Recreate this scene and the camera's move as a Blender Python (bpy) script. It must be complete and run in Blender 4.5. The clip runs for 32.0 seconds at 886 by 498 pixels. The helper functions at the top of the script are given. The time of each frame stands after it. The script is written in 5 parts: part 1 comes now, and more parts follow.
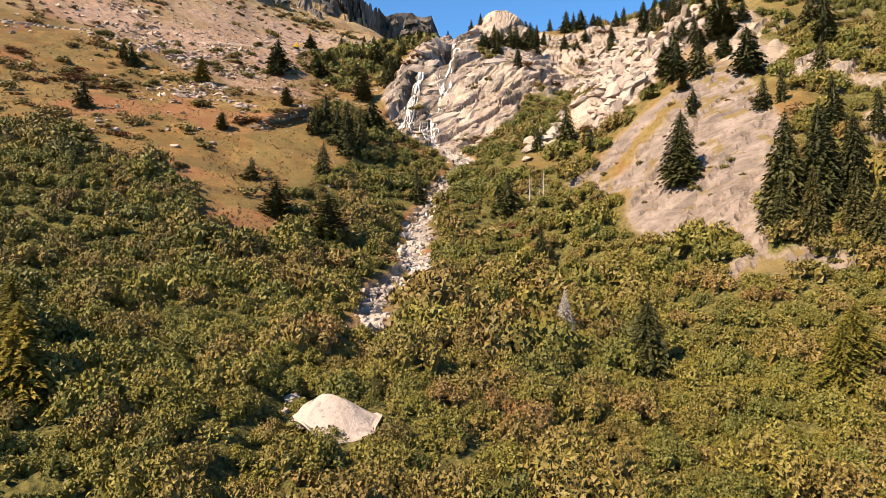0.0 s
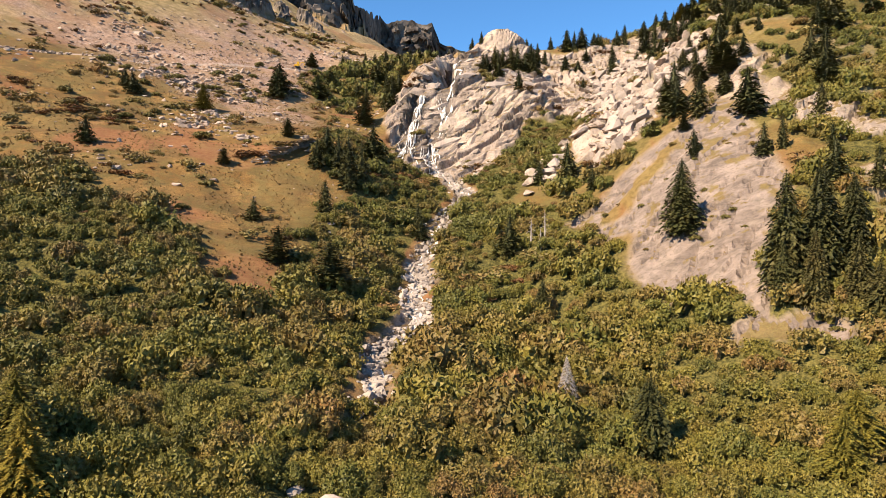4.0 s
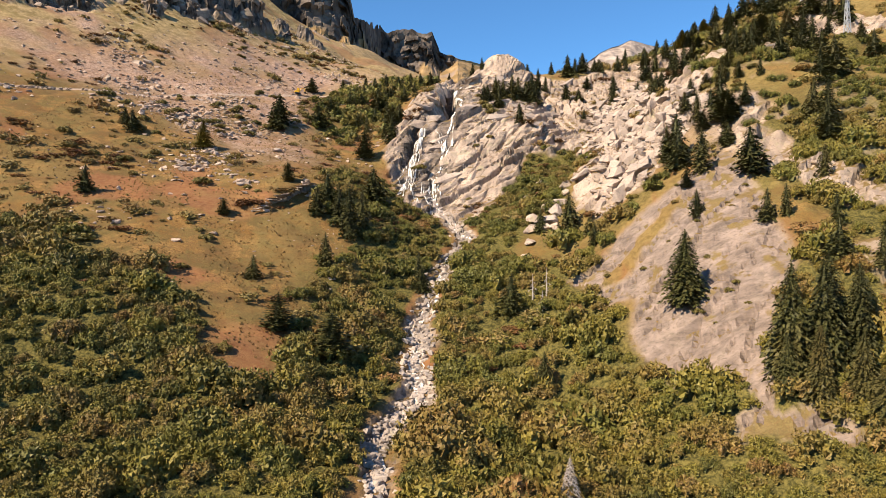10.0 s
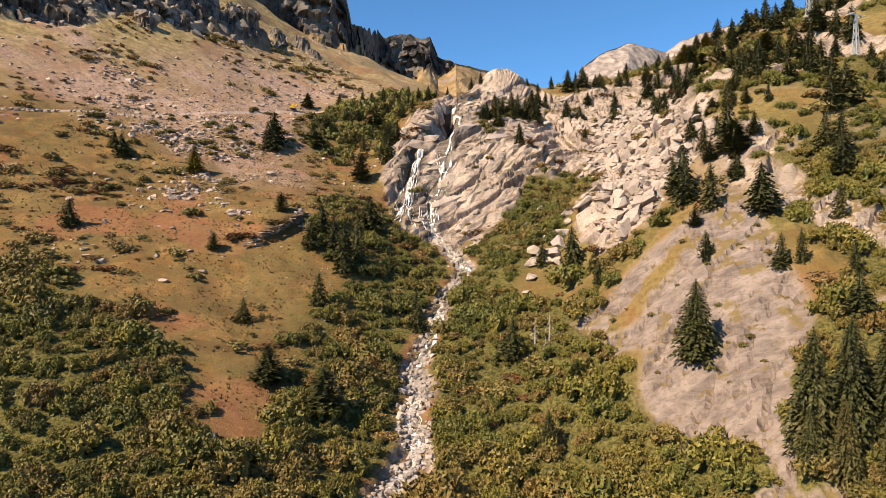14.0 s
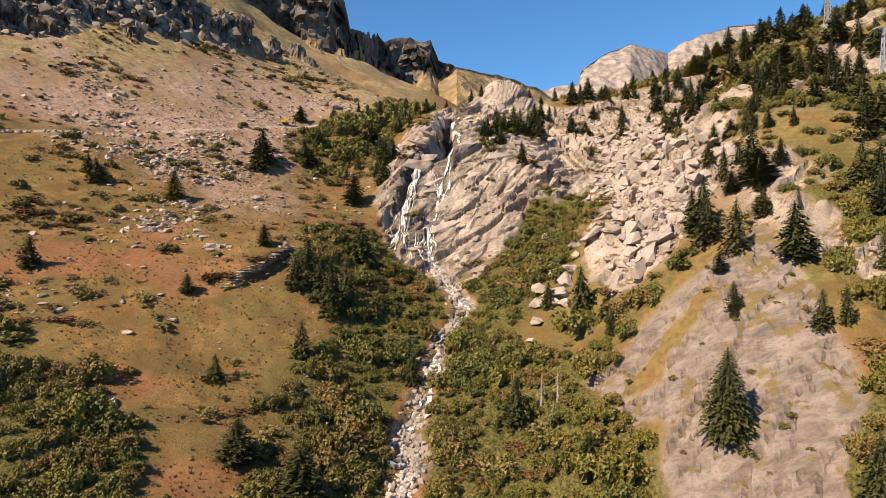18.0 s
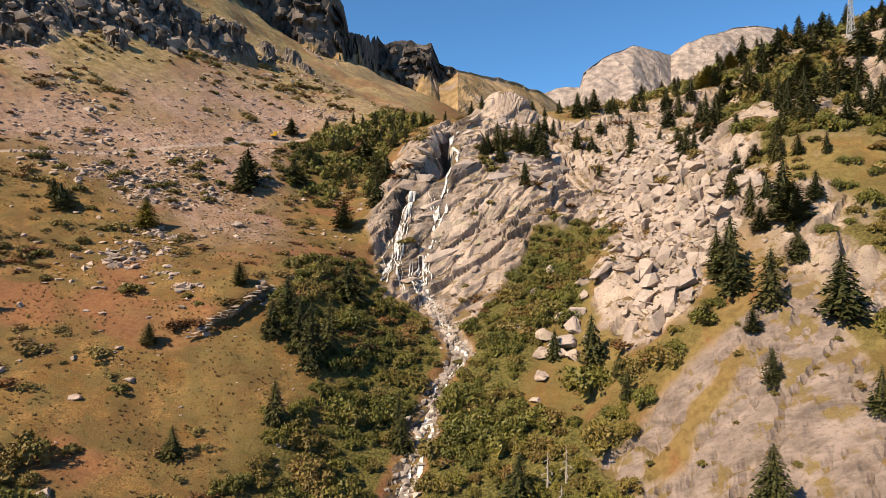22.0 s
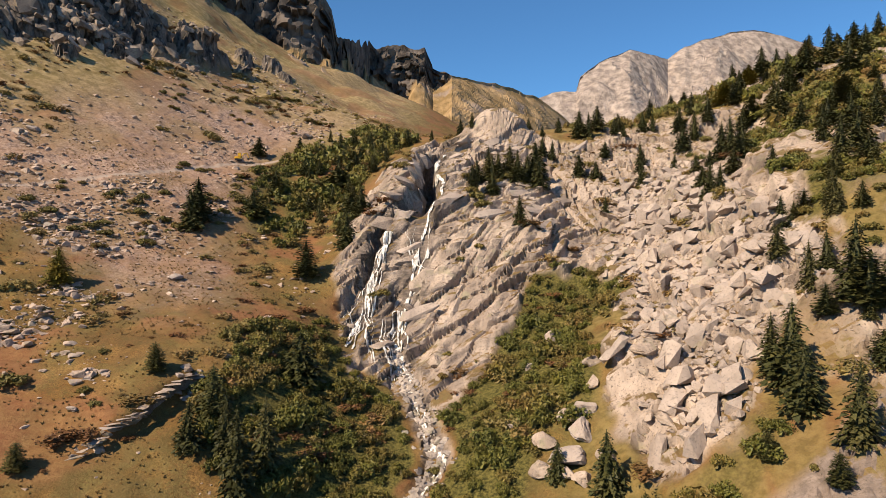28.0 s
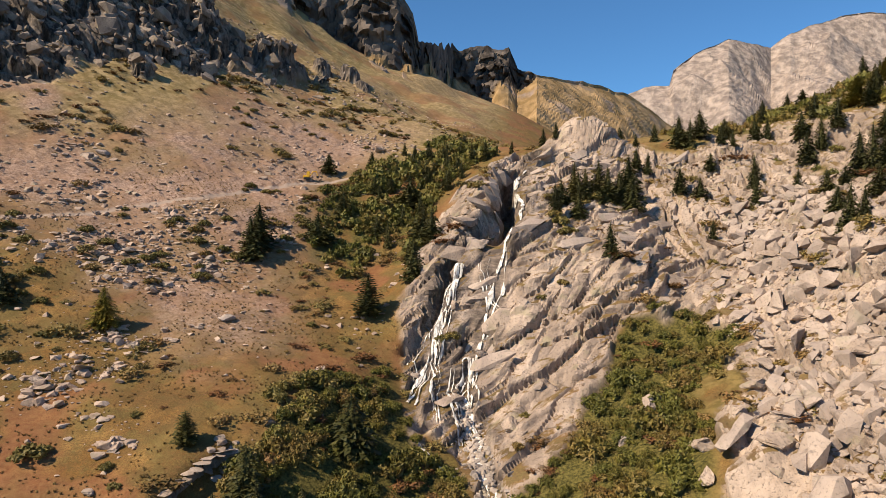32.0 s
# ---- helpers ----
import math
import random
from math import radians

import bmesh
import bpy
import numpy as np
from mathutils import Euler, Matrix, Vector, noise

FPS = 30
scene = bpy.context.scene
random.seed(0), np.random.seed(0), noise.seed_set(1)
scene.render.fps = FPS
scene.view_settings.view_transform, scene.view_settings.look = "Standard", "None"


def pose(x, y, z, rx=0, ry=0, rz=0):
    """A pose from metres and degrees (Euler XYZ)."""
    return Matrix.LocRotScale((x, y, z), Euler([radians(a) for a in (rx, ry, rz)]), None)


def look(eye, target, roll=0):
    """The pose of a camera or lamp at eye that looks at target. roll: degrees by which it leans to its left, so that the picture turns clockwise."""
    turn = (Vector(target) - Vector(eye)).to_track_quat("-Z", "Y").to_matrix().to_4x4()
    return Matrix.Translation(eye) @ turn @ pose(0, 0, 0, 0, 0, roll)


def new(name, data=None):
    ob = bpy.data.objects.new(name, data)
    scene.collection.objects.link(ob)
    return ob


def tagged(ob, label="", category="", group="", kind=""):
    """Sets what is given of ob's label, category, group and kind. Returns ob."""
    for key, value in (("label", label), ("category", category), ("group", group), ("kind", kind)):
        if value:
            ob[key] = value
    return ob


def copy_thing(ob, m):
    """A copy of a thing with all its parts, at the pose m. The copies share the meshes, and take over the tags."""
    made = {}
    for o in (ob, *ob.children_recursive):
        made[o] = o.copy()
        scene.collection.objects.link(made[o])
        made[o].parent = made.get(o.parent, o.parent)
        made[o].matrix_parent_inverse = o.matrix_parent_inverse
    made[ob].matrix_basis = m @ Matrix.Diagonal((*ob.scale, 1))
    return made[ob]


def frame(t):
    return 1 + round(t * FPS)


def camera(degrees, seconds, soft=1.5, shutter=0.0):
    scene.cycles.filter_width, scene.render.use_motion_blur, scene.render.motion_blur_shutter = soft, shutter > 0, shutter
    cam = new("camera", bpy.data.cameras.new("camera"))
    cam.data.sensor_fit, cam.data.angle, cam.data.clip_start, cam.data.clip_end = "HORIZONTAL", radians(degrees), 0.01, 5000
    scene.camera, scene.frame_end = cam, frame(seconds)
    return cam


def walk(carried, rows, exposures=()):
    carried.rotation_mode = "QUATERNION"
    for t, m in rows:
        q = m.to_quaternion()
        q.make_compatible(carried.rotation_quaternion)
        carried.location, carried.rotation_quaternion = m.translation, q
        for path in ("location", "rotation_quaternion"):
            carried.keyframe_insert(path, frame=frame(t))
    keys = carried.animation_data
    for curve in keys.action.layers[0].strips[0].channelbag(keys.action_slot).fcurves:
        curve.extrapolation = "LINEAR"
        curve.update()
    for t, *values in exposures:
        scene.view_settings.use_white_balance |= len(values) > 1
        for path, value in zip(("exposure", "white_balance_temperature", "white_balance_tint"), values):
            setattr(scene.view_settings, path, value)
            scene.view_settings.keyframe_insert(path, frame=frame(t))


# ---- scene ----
cam = camera(70.0, 32.0, soft=0.7)
METRES, EYE, TILT, LEAN, TURN = 100.0, 30.0, 0.0, 0.0, 0.0
ROWS = [
    (0.0, 0.0, 0.0, 0.0, 0.0, 0.0, -0.0),
    (0.5, -0.0, -0.0003, 0.0084, -0.0, 0.01, 0.01),
    (1.0, -0.0004, -0.0005, 0.017, 0.0, 0.04, 0.03),
    (1.5, -0.0007, -0.0007, 0.0254, 0.03, 0.08, 0.01),
    (2.0, -0.0008, -0.0006, 0.0338, 0.04, 0.12, -0.0),
    (2.5, -0.0012, -0.0005, 0.0422, 0.05, 0.14, 0.02),
    (3.0, -0.0013, -0.0005, 0.0506, 0.06, 0.16, 0.01),
    (3.5, -0.0015, -0.0004, 0.0589, 0.06, 0.19, 0.0),
    (5.5, -0.0011, -0.0011, 0.092, 0.05, 0.28, -0.07),
    (6.0, -0.0009, -0.0009, 0.1002, 0.06, 0.33, -0.07),
    (6.5, -0.0008, -0.0009, 0.1086, 0.07, 0.34, -0.08),
    (7.0, -0.0009, -0.0008, 0.117, 0.05, 0.37, -0.09),
    (7.5, -0.0012, -0.0007, 0.1253, 0.05, 0.37, -0.07),
    (8.0, -0.0014, -0.0005, 0.1335, 0.06, 0.39, -0.05),
    (8.5, -0.0018, 0.0003, 0.142, 0.06, 0.4, -0.06),
    (9.0, -0.0026, 0.0016, 0.1504, 0.04, 0.4, -0.04),
    (9.5, -0.0033, 0.0032, 0.1588, 0.04, 0.38, -0.06),
    (10.0, -0.004, 0.0049, 0.1672, 0.03, 0.38, -0.05),
    (10.5, -0.0047, 0.0066, 0.1756, 0.03, 0.37, -0.03),
    (11.0, -0.005, 0.0088, 0.184, 0.05, 0.36, -0.04),
    (11.5, -0.005, 0.012, 0.1923, 0.08, 0.37, -0.05),
    (12.0, -0.005, 0.0168, 0.2008, 0.08, 0.39, -0.05),
    (12.5, -0.0048, 0.0232, 0.2094, 0.07, 0.41, -0.04),
    (13.0, -0.0046, 0.0312, 0.2185, 0.02, 0.42, -0.02),
    (13.5, -0.0043, 0.0406, 0.2276, -0.06, 0.44, -0.0),
    (14.0, -0.0038, 0.0515, 0.2369, -0.11, 0.48, 0.03),
    (14.5, -0.0032, 0.0634, 0.2461, -0.15, 0.5, 0.04),
    (16.5, 0.002, 0.1186, 0.285, -0.05, 0.54, 0.08),
    (17.0, 0.0031, 0.134, 0.2944, -0.02, 0.55, 0.11),
    (17.5, 0.0045, 0.1491, 0.3038, 0.01, 0.55, 0.1),
    (18.0, 0.0059, 0.1641, 0.3137, 0.02, 0.53, 0.11),
    (18.5, 0.0073, 0.1797, 0.3236, 0.04, 0.52, 0.11),
    (19.0, 0.0086, 0.1958, 0.3335, 0.06, 0.53, 0.1),
    (19.5, 0.01, 0.2125, 0.3427, 0.07, 0.55, 0.08),
    (20.0, 0.0119, 0.229, 0.3526, 0.11, 0.56, 0.09),
    (20.5, 0.0134, 0.2449, 0.3621, 0.12, 0.56, 0.09),
    (21.0, 0.0154, 0.2606, 0.3715, 0.15, 0.56, 0.08),
    (21.5, 0.0172, 0.275, 0.3798, 0.16, 0.58, 0.07),
    (22.0, 0.0192, 0.2899, 0.3895, 0.17, 0.56, 0.01),
    (22.5, 0.0212, 0.3058, 0.3989, 0.18, 0.56, 0.01),
    (23.0, 0.0237, 0.3233, 0.4083, 0.2, 0.58, -0.02),
    (23.5, 0.0262, 0.3431, 0.4178, 0.19, 0.61, -0.03),
    (24.0, 0.0287, 0.3645, 0.4275, 0.16, 0.65, -0.02),
    (24.5, 0.0314, 0.3865, 0.437, 0.1, 0.69, -0.07),
    (25.0, 0.0342, 0.4086, 0.4467, 0.06, 0.69, -0.06),
    (25.5, 0.0373, 0.4306, 0.4565, 0.02, 0.69, -0.07),
    (27.5, 0.0509, 0.5195, 0.4935, -0.15, 0.77, -0.08),
    (28.0, 0.0537, 0.541, 0.5031, -0.19, 0.78, -0.09),
    (28.5, 0.0545, 0.5625, 0.5126, 0.28, 0.76, -0.11),
    (29.0, 0.0558, 0.5848, 0.5216, 5.9, 0.71, -0.14),
    (29.5, 0.063, 0.6074, 0.5305, 9.56, 0.68, -0.21),
    (30.0, 0.0654, 0.6283, 0.5401, 9.54, 0.68, -0.23),
    (30.5, 0.0668, 0.6485, 0.5496, 9.51, 0.67, -0.22),
    (31.0, 0.069, 0.6688, 0.559, 8.39, 0.69, -0.23),
    (31.5, 0.069, 0.6882, 0.5686, 7.55, 0.71, -0.22),
    (32.0, 0.0698, 0.707, 0.5783, 7.54, 0.7, -0.22),
]
walk(cam, [(t, pose(0, 0, EYE, TILT, LEAN, TURN) @ pose(METRES * x, METRES * y, METRES * z, 90 + pitch, roll, yaw)) for t, x, y, z, yaw, pitch, roll in ROWS],
     exposures=[(0.0, 1.24), (9.0, 1.1), (18.0, 0.86), (25.0, 0.7), (32.0, 0.61)])

# ---- world and light ----
SUN_FROM = Vector((-0.58, -0.46, 0.66)).normalized()
world = bpy.data.worlds.new("world")
scene.world = world
world.use_nodes = True
wn = world.node_tree.nodes
sky = wn.new("ShaderNodeTexSky")
sky.sky_type = "NISHITA"
sky.sun_disc = False
sky.sun_elevation = math.asin(SUN_FROM.z)
sky.sun_rotation = math.atan2(SUN_FROM.x, SUN_FROM.y)
sky.altitude = 1000
sky.dust_density = 0.0
sky.ozone_density = 4.0
deeper = wn.new("ShaderNodeMix")
deeper.data_type, deeper.blend_type = "RGBA", "MULTIPLY"
deeper.inputs[0].default_value = 1.0
deeper.inputs[7].default_value = (0.66, 1.04, 1.22, 1)
world.node_tree.links.new(sky.outputs[0], deeper.inputs[6])
wn["Background"].inputs["Strength"].default_value = 0.078
world.node_tree.links.new(deeper.outputs[2], wn["Background"].inputs["Color"])
sun = new("sun", bpy.data.lights.new("sun", "SUN"))
sun.data.energy = 5.0
sun.data.angle = radians(0.53)
sun.data.color = (1.0, 0.818, 0.585)
sun.matrix_world = look(SUN_FROM * 500, (0, 0, 0))


# ---- noise and plan helpers ----
def hashed(ix, iy, seed=0):
    h = (ix.astype(np.int64) * 374761393 + iy.astype(np.int64) * 668265263 + seed * 2246822519) & 0xFFFFFFFF
    h = ((h ^ (h >> 13)) * 1274126177) & 0xFFFFFFFF
    h = ((h ^ (h >> 16)) * 2654435761) & 0xFFFFFFFF
    return (h ^ (h >> 15)) / 4294967296.0


def value_noise(x, y, size, seed=0):
    x, y = x / size, y / size
    ix, iy = np.floor(x), np.floor(y)
    fx, fy = x - ix, y - iy
    fx, fy = fx * fx * fx * (fx * (fx * 6 - 15) + 10), fy * fy * fy * (fy * (fy * 6 - 15) + 10)
    a, b = hashed(ix, iy, seed), hashed(ix + 1, iy, seed)
    c, d = hashed(ix, iy + 1, seed), hashed(ix + 1, iy + 1, seed)
    return (a * (1 - fx) + b * fx) * (1 - fy) + (c * (1 - fx) + d * fx) * fy - 0.5


def fbm(x, y, size, octaves=4, seed=0):
    total, amp = 0.0, 1.0
    for k in range(octaves):
        c, s = math.cos(0.6 * k), math.sin(0.6 * k)
        total = total + amp * value_noise(c * x - s * y, s * x + c * y, size / 2 ** k, seed + 17 * k)
        amp *= 0.5
    return total


def cells(x, y, size, seed=0):
    """Distance to the nearest and the second nearest cell centre, and three random numbers of the cell."""
    x, y = x / size, y / size
    ix, iy = np.floor(x), np.floor(y)
    d1, d2 = np.full(x.shape, 9.0), np.full(x.shape, 9.0)
    cx, cy = np.zeros(x.shape), np.zeros(x.shape)
    bx, by = np.zeros(x.shape), np.zeros(x.shape)
    for dx in (-1, 0, 1):
        for dy in (-1, 0, 1):
            jx, jy = ix + dx, iy + dy
            px, py = jx + hashed(jx, jy, seed), jy + hashed(jx, jy, seed + 5)
            d = np.hypot(px - x, py - y)
            near = d < d1
            d2 = np.where(near, d1, np.minimum(d2, d))
            cx, cy = np.where(near, jx, cx), np.where(near, jy, cy)
            bx, by = np.where(near, px, bx), np.where(near, py, by)
            d1 = np.minimum(d1, d)
    r = hashed(cx, cy, seed + 11)
    tilt = (hashed(cx, cy, seed + 12) - 0.5) * (x - bx) + (hashed(cx, cy, seed + 13) - 0.5) * (y - by)
    return d1, d2, r, tilt


def smooth(a, b, v):
    t = np.clip((v - a) / (b - a), 0, 1)
    return t * t * (3 - 2 * t)


def inside(points, x, y):
    """Distance to the outline of an area of the plan, positive inside it."""
    hit, best = np.zeros(x.shape, bool), np.full(x.shape, 1e9)
    for (x0, y0), (x1, y1) in zip(points, points[1:] + points[:1]):
        dx, dy = x1 - x0, y1 - y0
        t = np.clip(((x - x0) * dx + (y - y0) * dy) / (dx * dx + dy * dy + 1e-9), 0, 1)
        best = np.minimum(best, np.hypot(x - x0 - t * dx, y - y0 - t * dy))
        if y0 != y1:
            hit ^= ((y0 > y) != (y1 > y)) & (x < x0 + (y - y0) * dx / dy)
    return np.where(hit, best, -best)


def along(line, x, y):
    """Distance to a line of the plan, and how far along it (0 to 1)."""
    best, where = np.full(x.shape, 1e9), np.zeros(x.shape)
    n = len(line) - 1
    for k, ((x0, y0), (x1, y1)) in enumerate(zip(line, line[1:])):
        dx, dy = x1 - x0, y1 - y0
        t = np.clip(((x - x0) * dx + (y - y0) * dy) / (dx * dx + dy * dy + 1e-9), 0, 1)
        d = np.hypot(x - x0 - t * dx, y - y0 - t * dy)
        where = np.where(d < best, (k + t) / n, where)
        best = np.minimum(best, d)
    return best, where


# ---- the hillside ----
STATION_X = np.array([-300, -130, -65, -28, -4, 22, 45, 75, 120, 300.0])
STATION_Y = np.array([30, 60, 85, 115, 150, 185, 203, 220, 280, 340, 400, 620.0])
SECTIONS = np.array([
    (89, 32, 18, 17, 14, 13, 16, 25, 36, 61),
    (100, 40, 28, 24, 21, 20, 29, 39, 50, 80),
    (109, 48, 39, 32, 25, 27, 43, 52, 64, 100),
    (121, 57, 51, 42, 35, 42, 59, 68, 78, 126),
    (141, 82, 66, 62, 50, 57, 70, 91, 94, 155),
    (169, 101, 81, 72, 65, 69, 76, 102, 112, 190),
    (184, 109, 88, 79, 87, 89, 83, 103, 121, 193),
    (200, 119, 97, 86, 97, 99, 93, 105, 131, 196),
    (250, 156, 123, 119, 122, 124, 126, 129, 145, 206),
    (290, 182, 149, 140, 135, 131, 129, 132, 147, 218),
    (330, 205, 169, 156, 146, 138, 132, 134, 150, 230),
    (430, 272, 240, 224, 214, 200, 185, 165, 160, 240)], float)


def hermite(g, v):
    v = np.clip(v, g[0], g[-1])
    i = np.clip(np.searchsorted(g, v) - 1, 0, len(g) - 2)
    h = g[i + 1] - g[i]
    t = (v - g[i]) / h
    return i, h, t


def loft(x, y):
    """The broad form: a smooth surface through the cross sections."""
    def slopes(g, z):
        s = np.empty_like(z)
        s[..., 1:-1] = (z[..., 2:] - z[..., :-2]) / (g[2:] - g[:-2])
        s[..., 0] = (z[..., 1] - z[..., 0]) / (g[1] - g[0])
        s[..., -1] = (z[..., -1] - z[..., -2]) / (g[-1] - g[-2])
        return s

    def blend(z0, s0, z1, s1, h, t):
        return (2 * t ** 3 - 3 * t * t + 1) * z0 + (t ** 3 - 2 * t * t + t) * h * s0 + (3 * t * t - 2 * t ** 3) * z1 + (t ** 3 - t * t) * h * s1

    i, h, t = hermite(STATION_X, x)
    sx = slopes(STATION_X, SECTIONS)
    rows = [blend(SECTIONS[k][i], sx[k][i], SECTIONS[k][i + 1], sx[k][i + 1], h, t) for k in range(len(STATION_Y))]
    rows = np.stack(rows, -1)
    sy = slopes(STATION_Y, rows)
    j, h, t = hermite(STATION_Y, y)
    take = lambda a, k: np.take_along_axis(a, k[..., None], -1)[..., 0]
    return blend(take(rows, j), take(sy, j), take(rows, j + 1), take(sy, j + 1), h, t)



SLABS = [(20.2, 114.5), (28, 115.2), (41.1, 117.2), (55.4, 123.4), (52.2, 107.8), (49.6, 92.5), (46.2, 85.2), (40, 77.3), (38.5, 70.2),
         (41, 67.1), (40.2, 62.8), (31.2, 69), (33.4, 78.2), (29.6, 80.7), (27.2, 85.8), (26.1, 93.8), (28.5, 99.1), (24.9, 102.6)]
CLIFF = [(-12, 174.8), (-18.5, 186), (-19.5, 200), (-19, 212), (-16.5, 227.3), (-11, 248), (0, 262), (12, 275), (34, 278), (46, 262), (62, 255), (73, 236),
         (76, 200), (72, 168), (64, 157), (60, 141), (54, 146), (45, 130.6), (38.5, 127), (29.6, 128), (27.6, 138), (33, 156), (43, 183),
         (36.5, 197), (25.1, 189), (14.3, 174.6), (8.8, 162.7), (4.3, 158.2), (-2.8, 170.5)]
MEADOW = [(-78, 122), (-60, 106), (-46, 100), (-37, 92), (-29, 80), (-22.5, 84), (-20, 96), (-21.5, 117), (-22, 138), (-15.5, 170), (-14, 196), (-30, 215),
          (-34, 262), (-50, 249), (-54, 200), (-62, 178), (-79, 165), (-110, 140), (-100, 120)]
STREAM = [(9, 262), (4, 250), (2.7, 243.7), (4.5, 223.5), (3.1, 215.7), (0.6, 206.7), (0.7, 201), (-2.5, 189.3), (-4.2, 182.9), (-2, 174.8), (0, 168), (2, 162),
          (4.8, 149), (1.4, 143), (-0.6, 133), (-4, 120.4), (-5.2, 111), (-3.4, 106), (-5, 100), (-3.8, 94), (-4.2, 88), (-7, 82), (-8.6, 77), (-7.2, 66), (-8.8, 53.6),
          (-10.4, 44.8), (-12, 34), (-8, 10)]
SIDE_STREAM = [(2, 213), (-3.1, 211.9), (-7, 207.8), (-10.2, 199.2), (-10.7, 192.9), (-11.5, 184.2), (-12.6, 176.6), (-10, 168.9), (-7.1, 166), (-2, 163)]
CLEFT = [(0, 226), (-2.5, 217), (-5.5, 209), (-9.5, 203), (-11.4, 196), (-14.3, 191.3), (-16.7, 186.5)]
ROAD = [(-190, 140), (-150, 160), (-124, 175), (-112.5, 184.4), (-105, 192), (-98.5, 201.6), (-89.9, 211.6), (-76, 224), (-68.3, 240), (-60, 254), (-48, 266), (-40, 285), (-20, 300)]
CRAG_LINE = [(-330, 120), (-230, 180), (-170, 226), (-150, 250), (-136, 272), (-120, 296), (-112, 324), (-106, 372)]

TURF_STRIPS = [([(35.8, 88.9), (38.9, 92.1), (42.7, 95.4), (46.7, 98.4), (52, 103.7)], 0.9), ([(41.5, 80), (40, 75.4), (38.3, 71)], 0.7),
               ([(29.5, 107.5), (34.5, 110), (38.4, 111.4), (42, 113.5)], 0.9), ([(33.5, 83), (34, 78), (33.6, 74)], 0.8)]
LEDGE = [(-39.6, 132.6), (-38.4, 134.4), (-34.9, 139), (-32.3, 145.5), (-29.5, 149.5)]


def over_ledge(x, y):
    """Signed distance to the rock ledge in the meadow, positive on its high side, and a fade at its ends."""
    d, t = along(LEDGE, x, y)
    side = np.where(-(x + 38.7) * 13 + (y - 134.3) * 8 > 0, 1.0, -1.0)
    return d * side, smooth(0.0, 0.55, t) * smooth(1.0, 0.9, t)


OUTCROPS = [(-110, 352, 9, 9, 15), (-105, 362, 7, 7, 9), (-127, 276, 3.2, 3.0, 4.5), (-102, 396, 5, 6, 6), (-90, 408, 4, 5, 7), (-80, 402, 3, 4, 3), (-127, 330, 12, 12, 10), (-118, 300, 4, 4, 3), (-94, 372, 3, 3, 2.5), (-112, 376, 4, 5, 4)]


def outcrops(x, y):
    """Height of the dark outcrops standing out of the grass slope, and how near their middle a place lies."""
    z, near = np.zeros(x.shape), np.full(x.shape, 9.0)
    warp = 0.5 * fbm(x, y, 8, 3, 99)
    for cx, cy, w, dp, h in OUTCROPS:
        r = np.hypot((x - cx) / w, (y - cy) / dp) + warp
        z = np.maximum(z, h * smooth(1.15, 0.7, r))
        near = np.minimum(near, r)
    return z, near


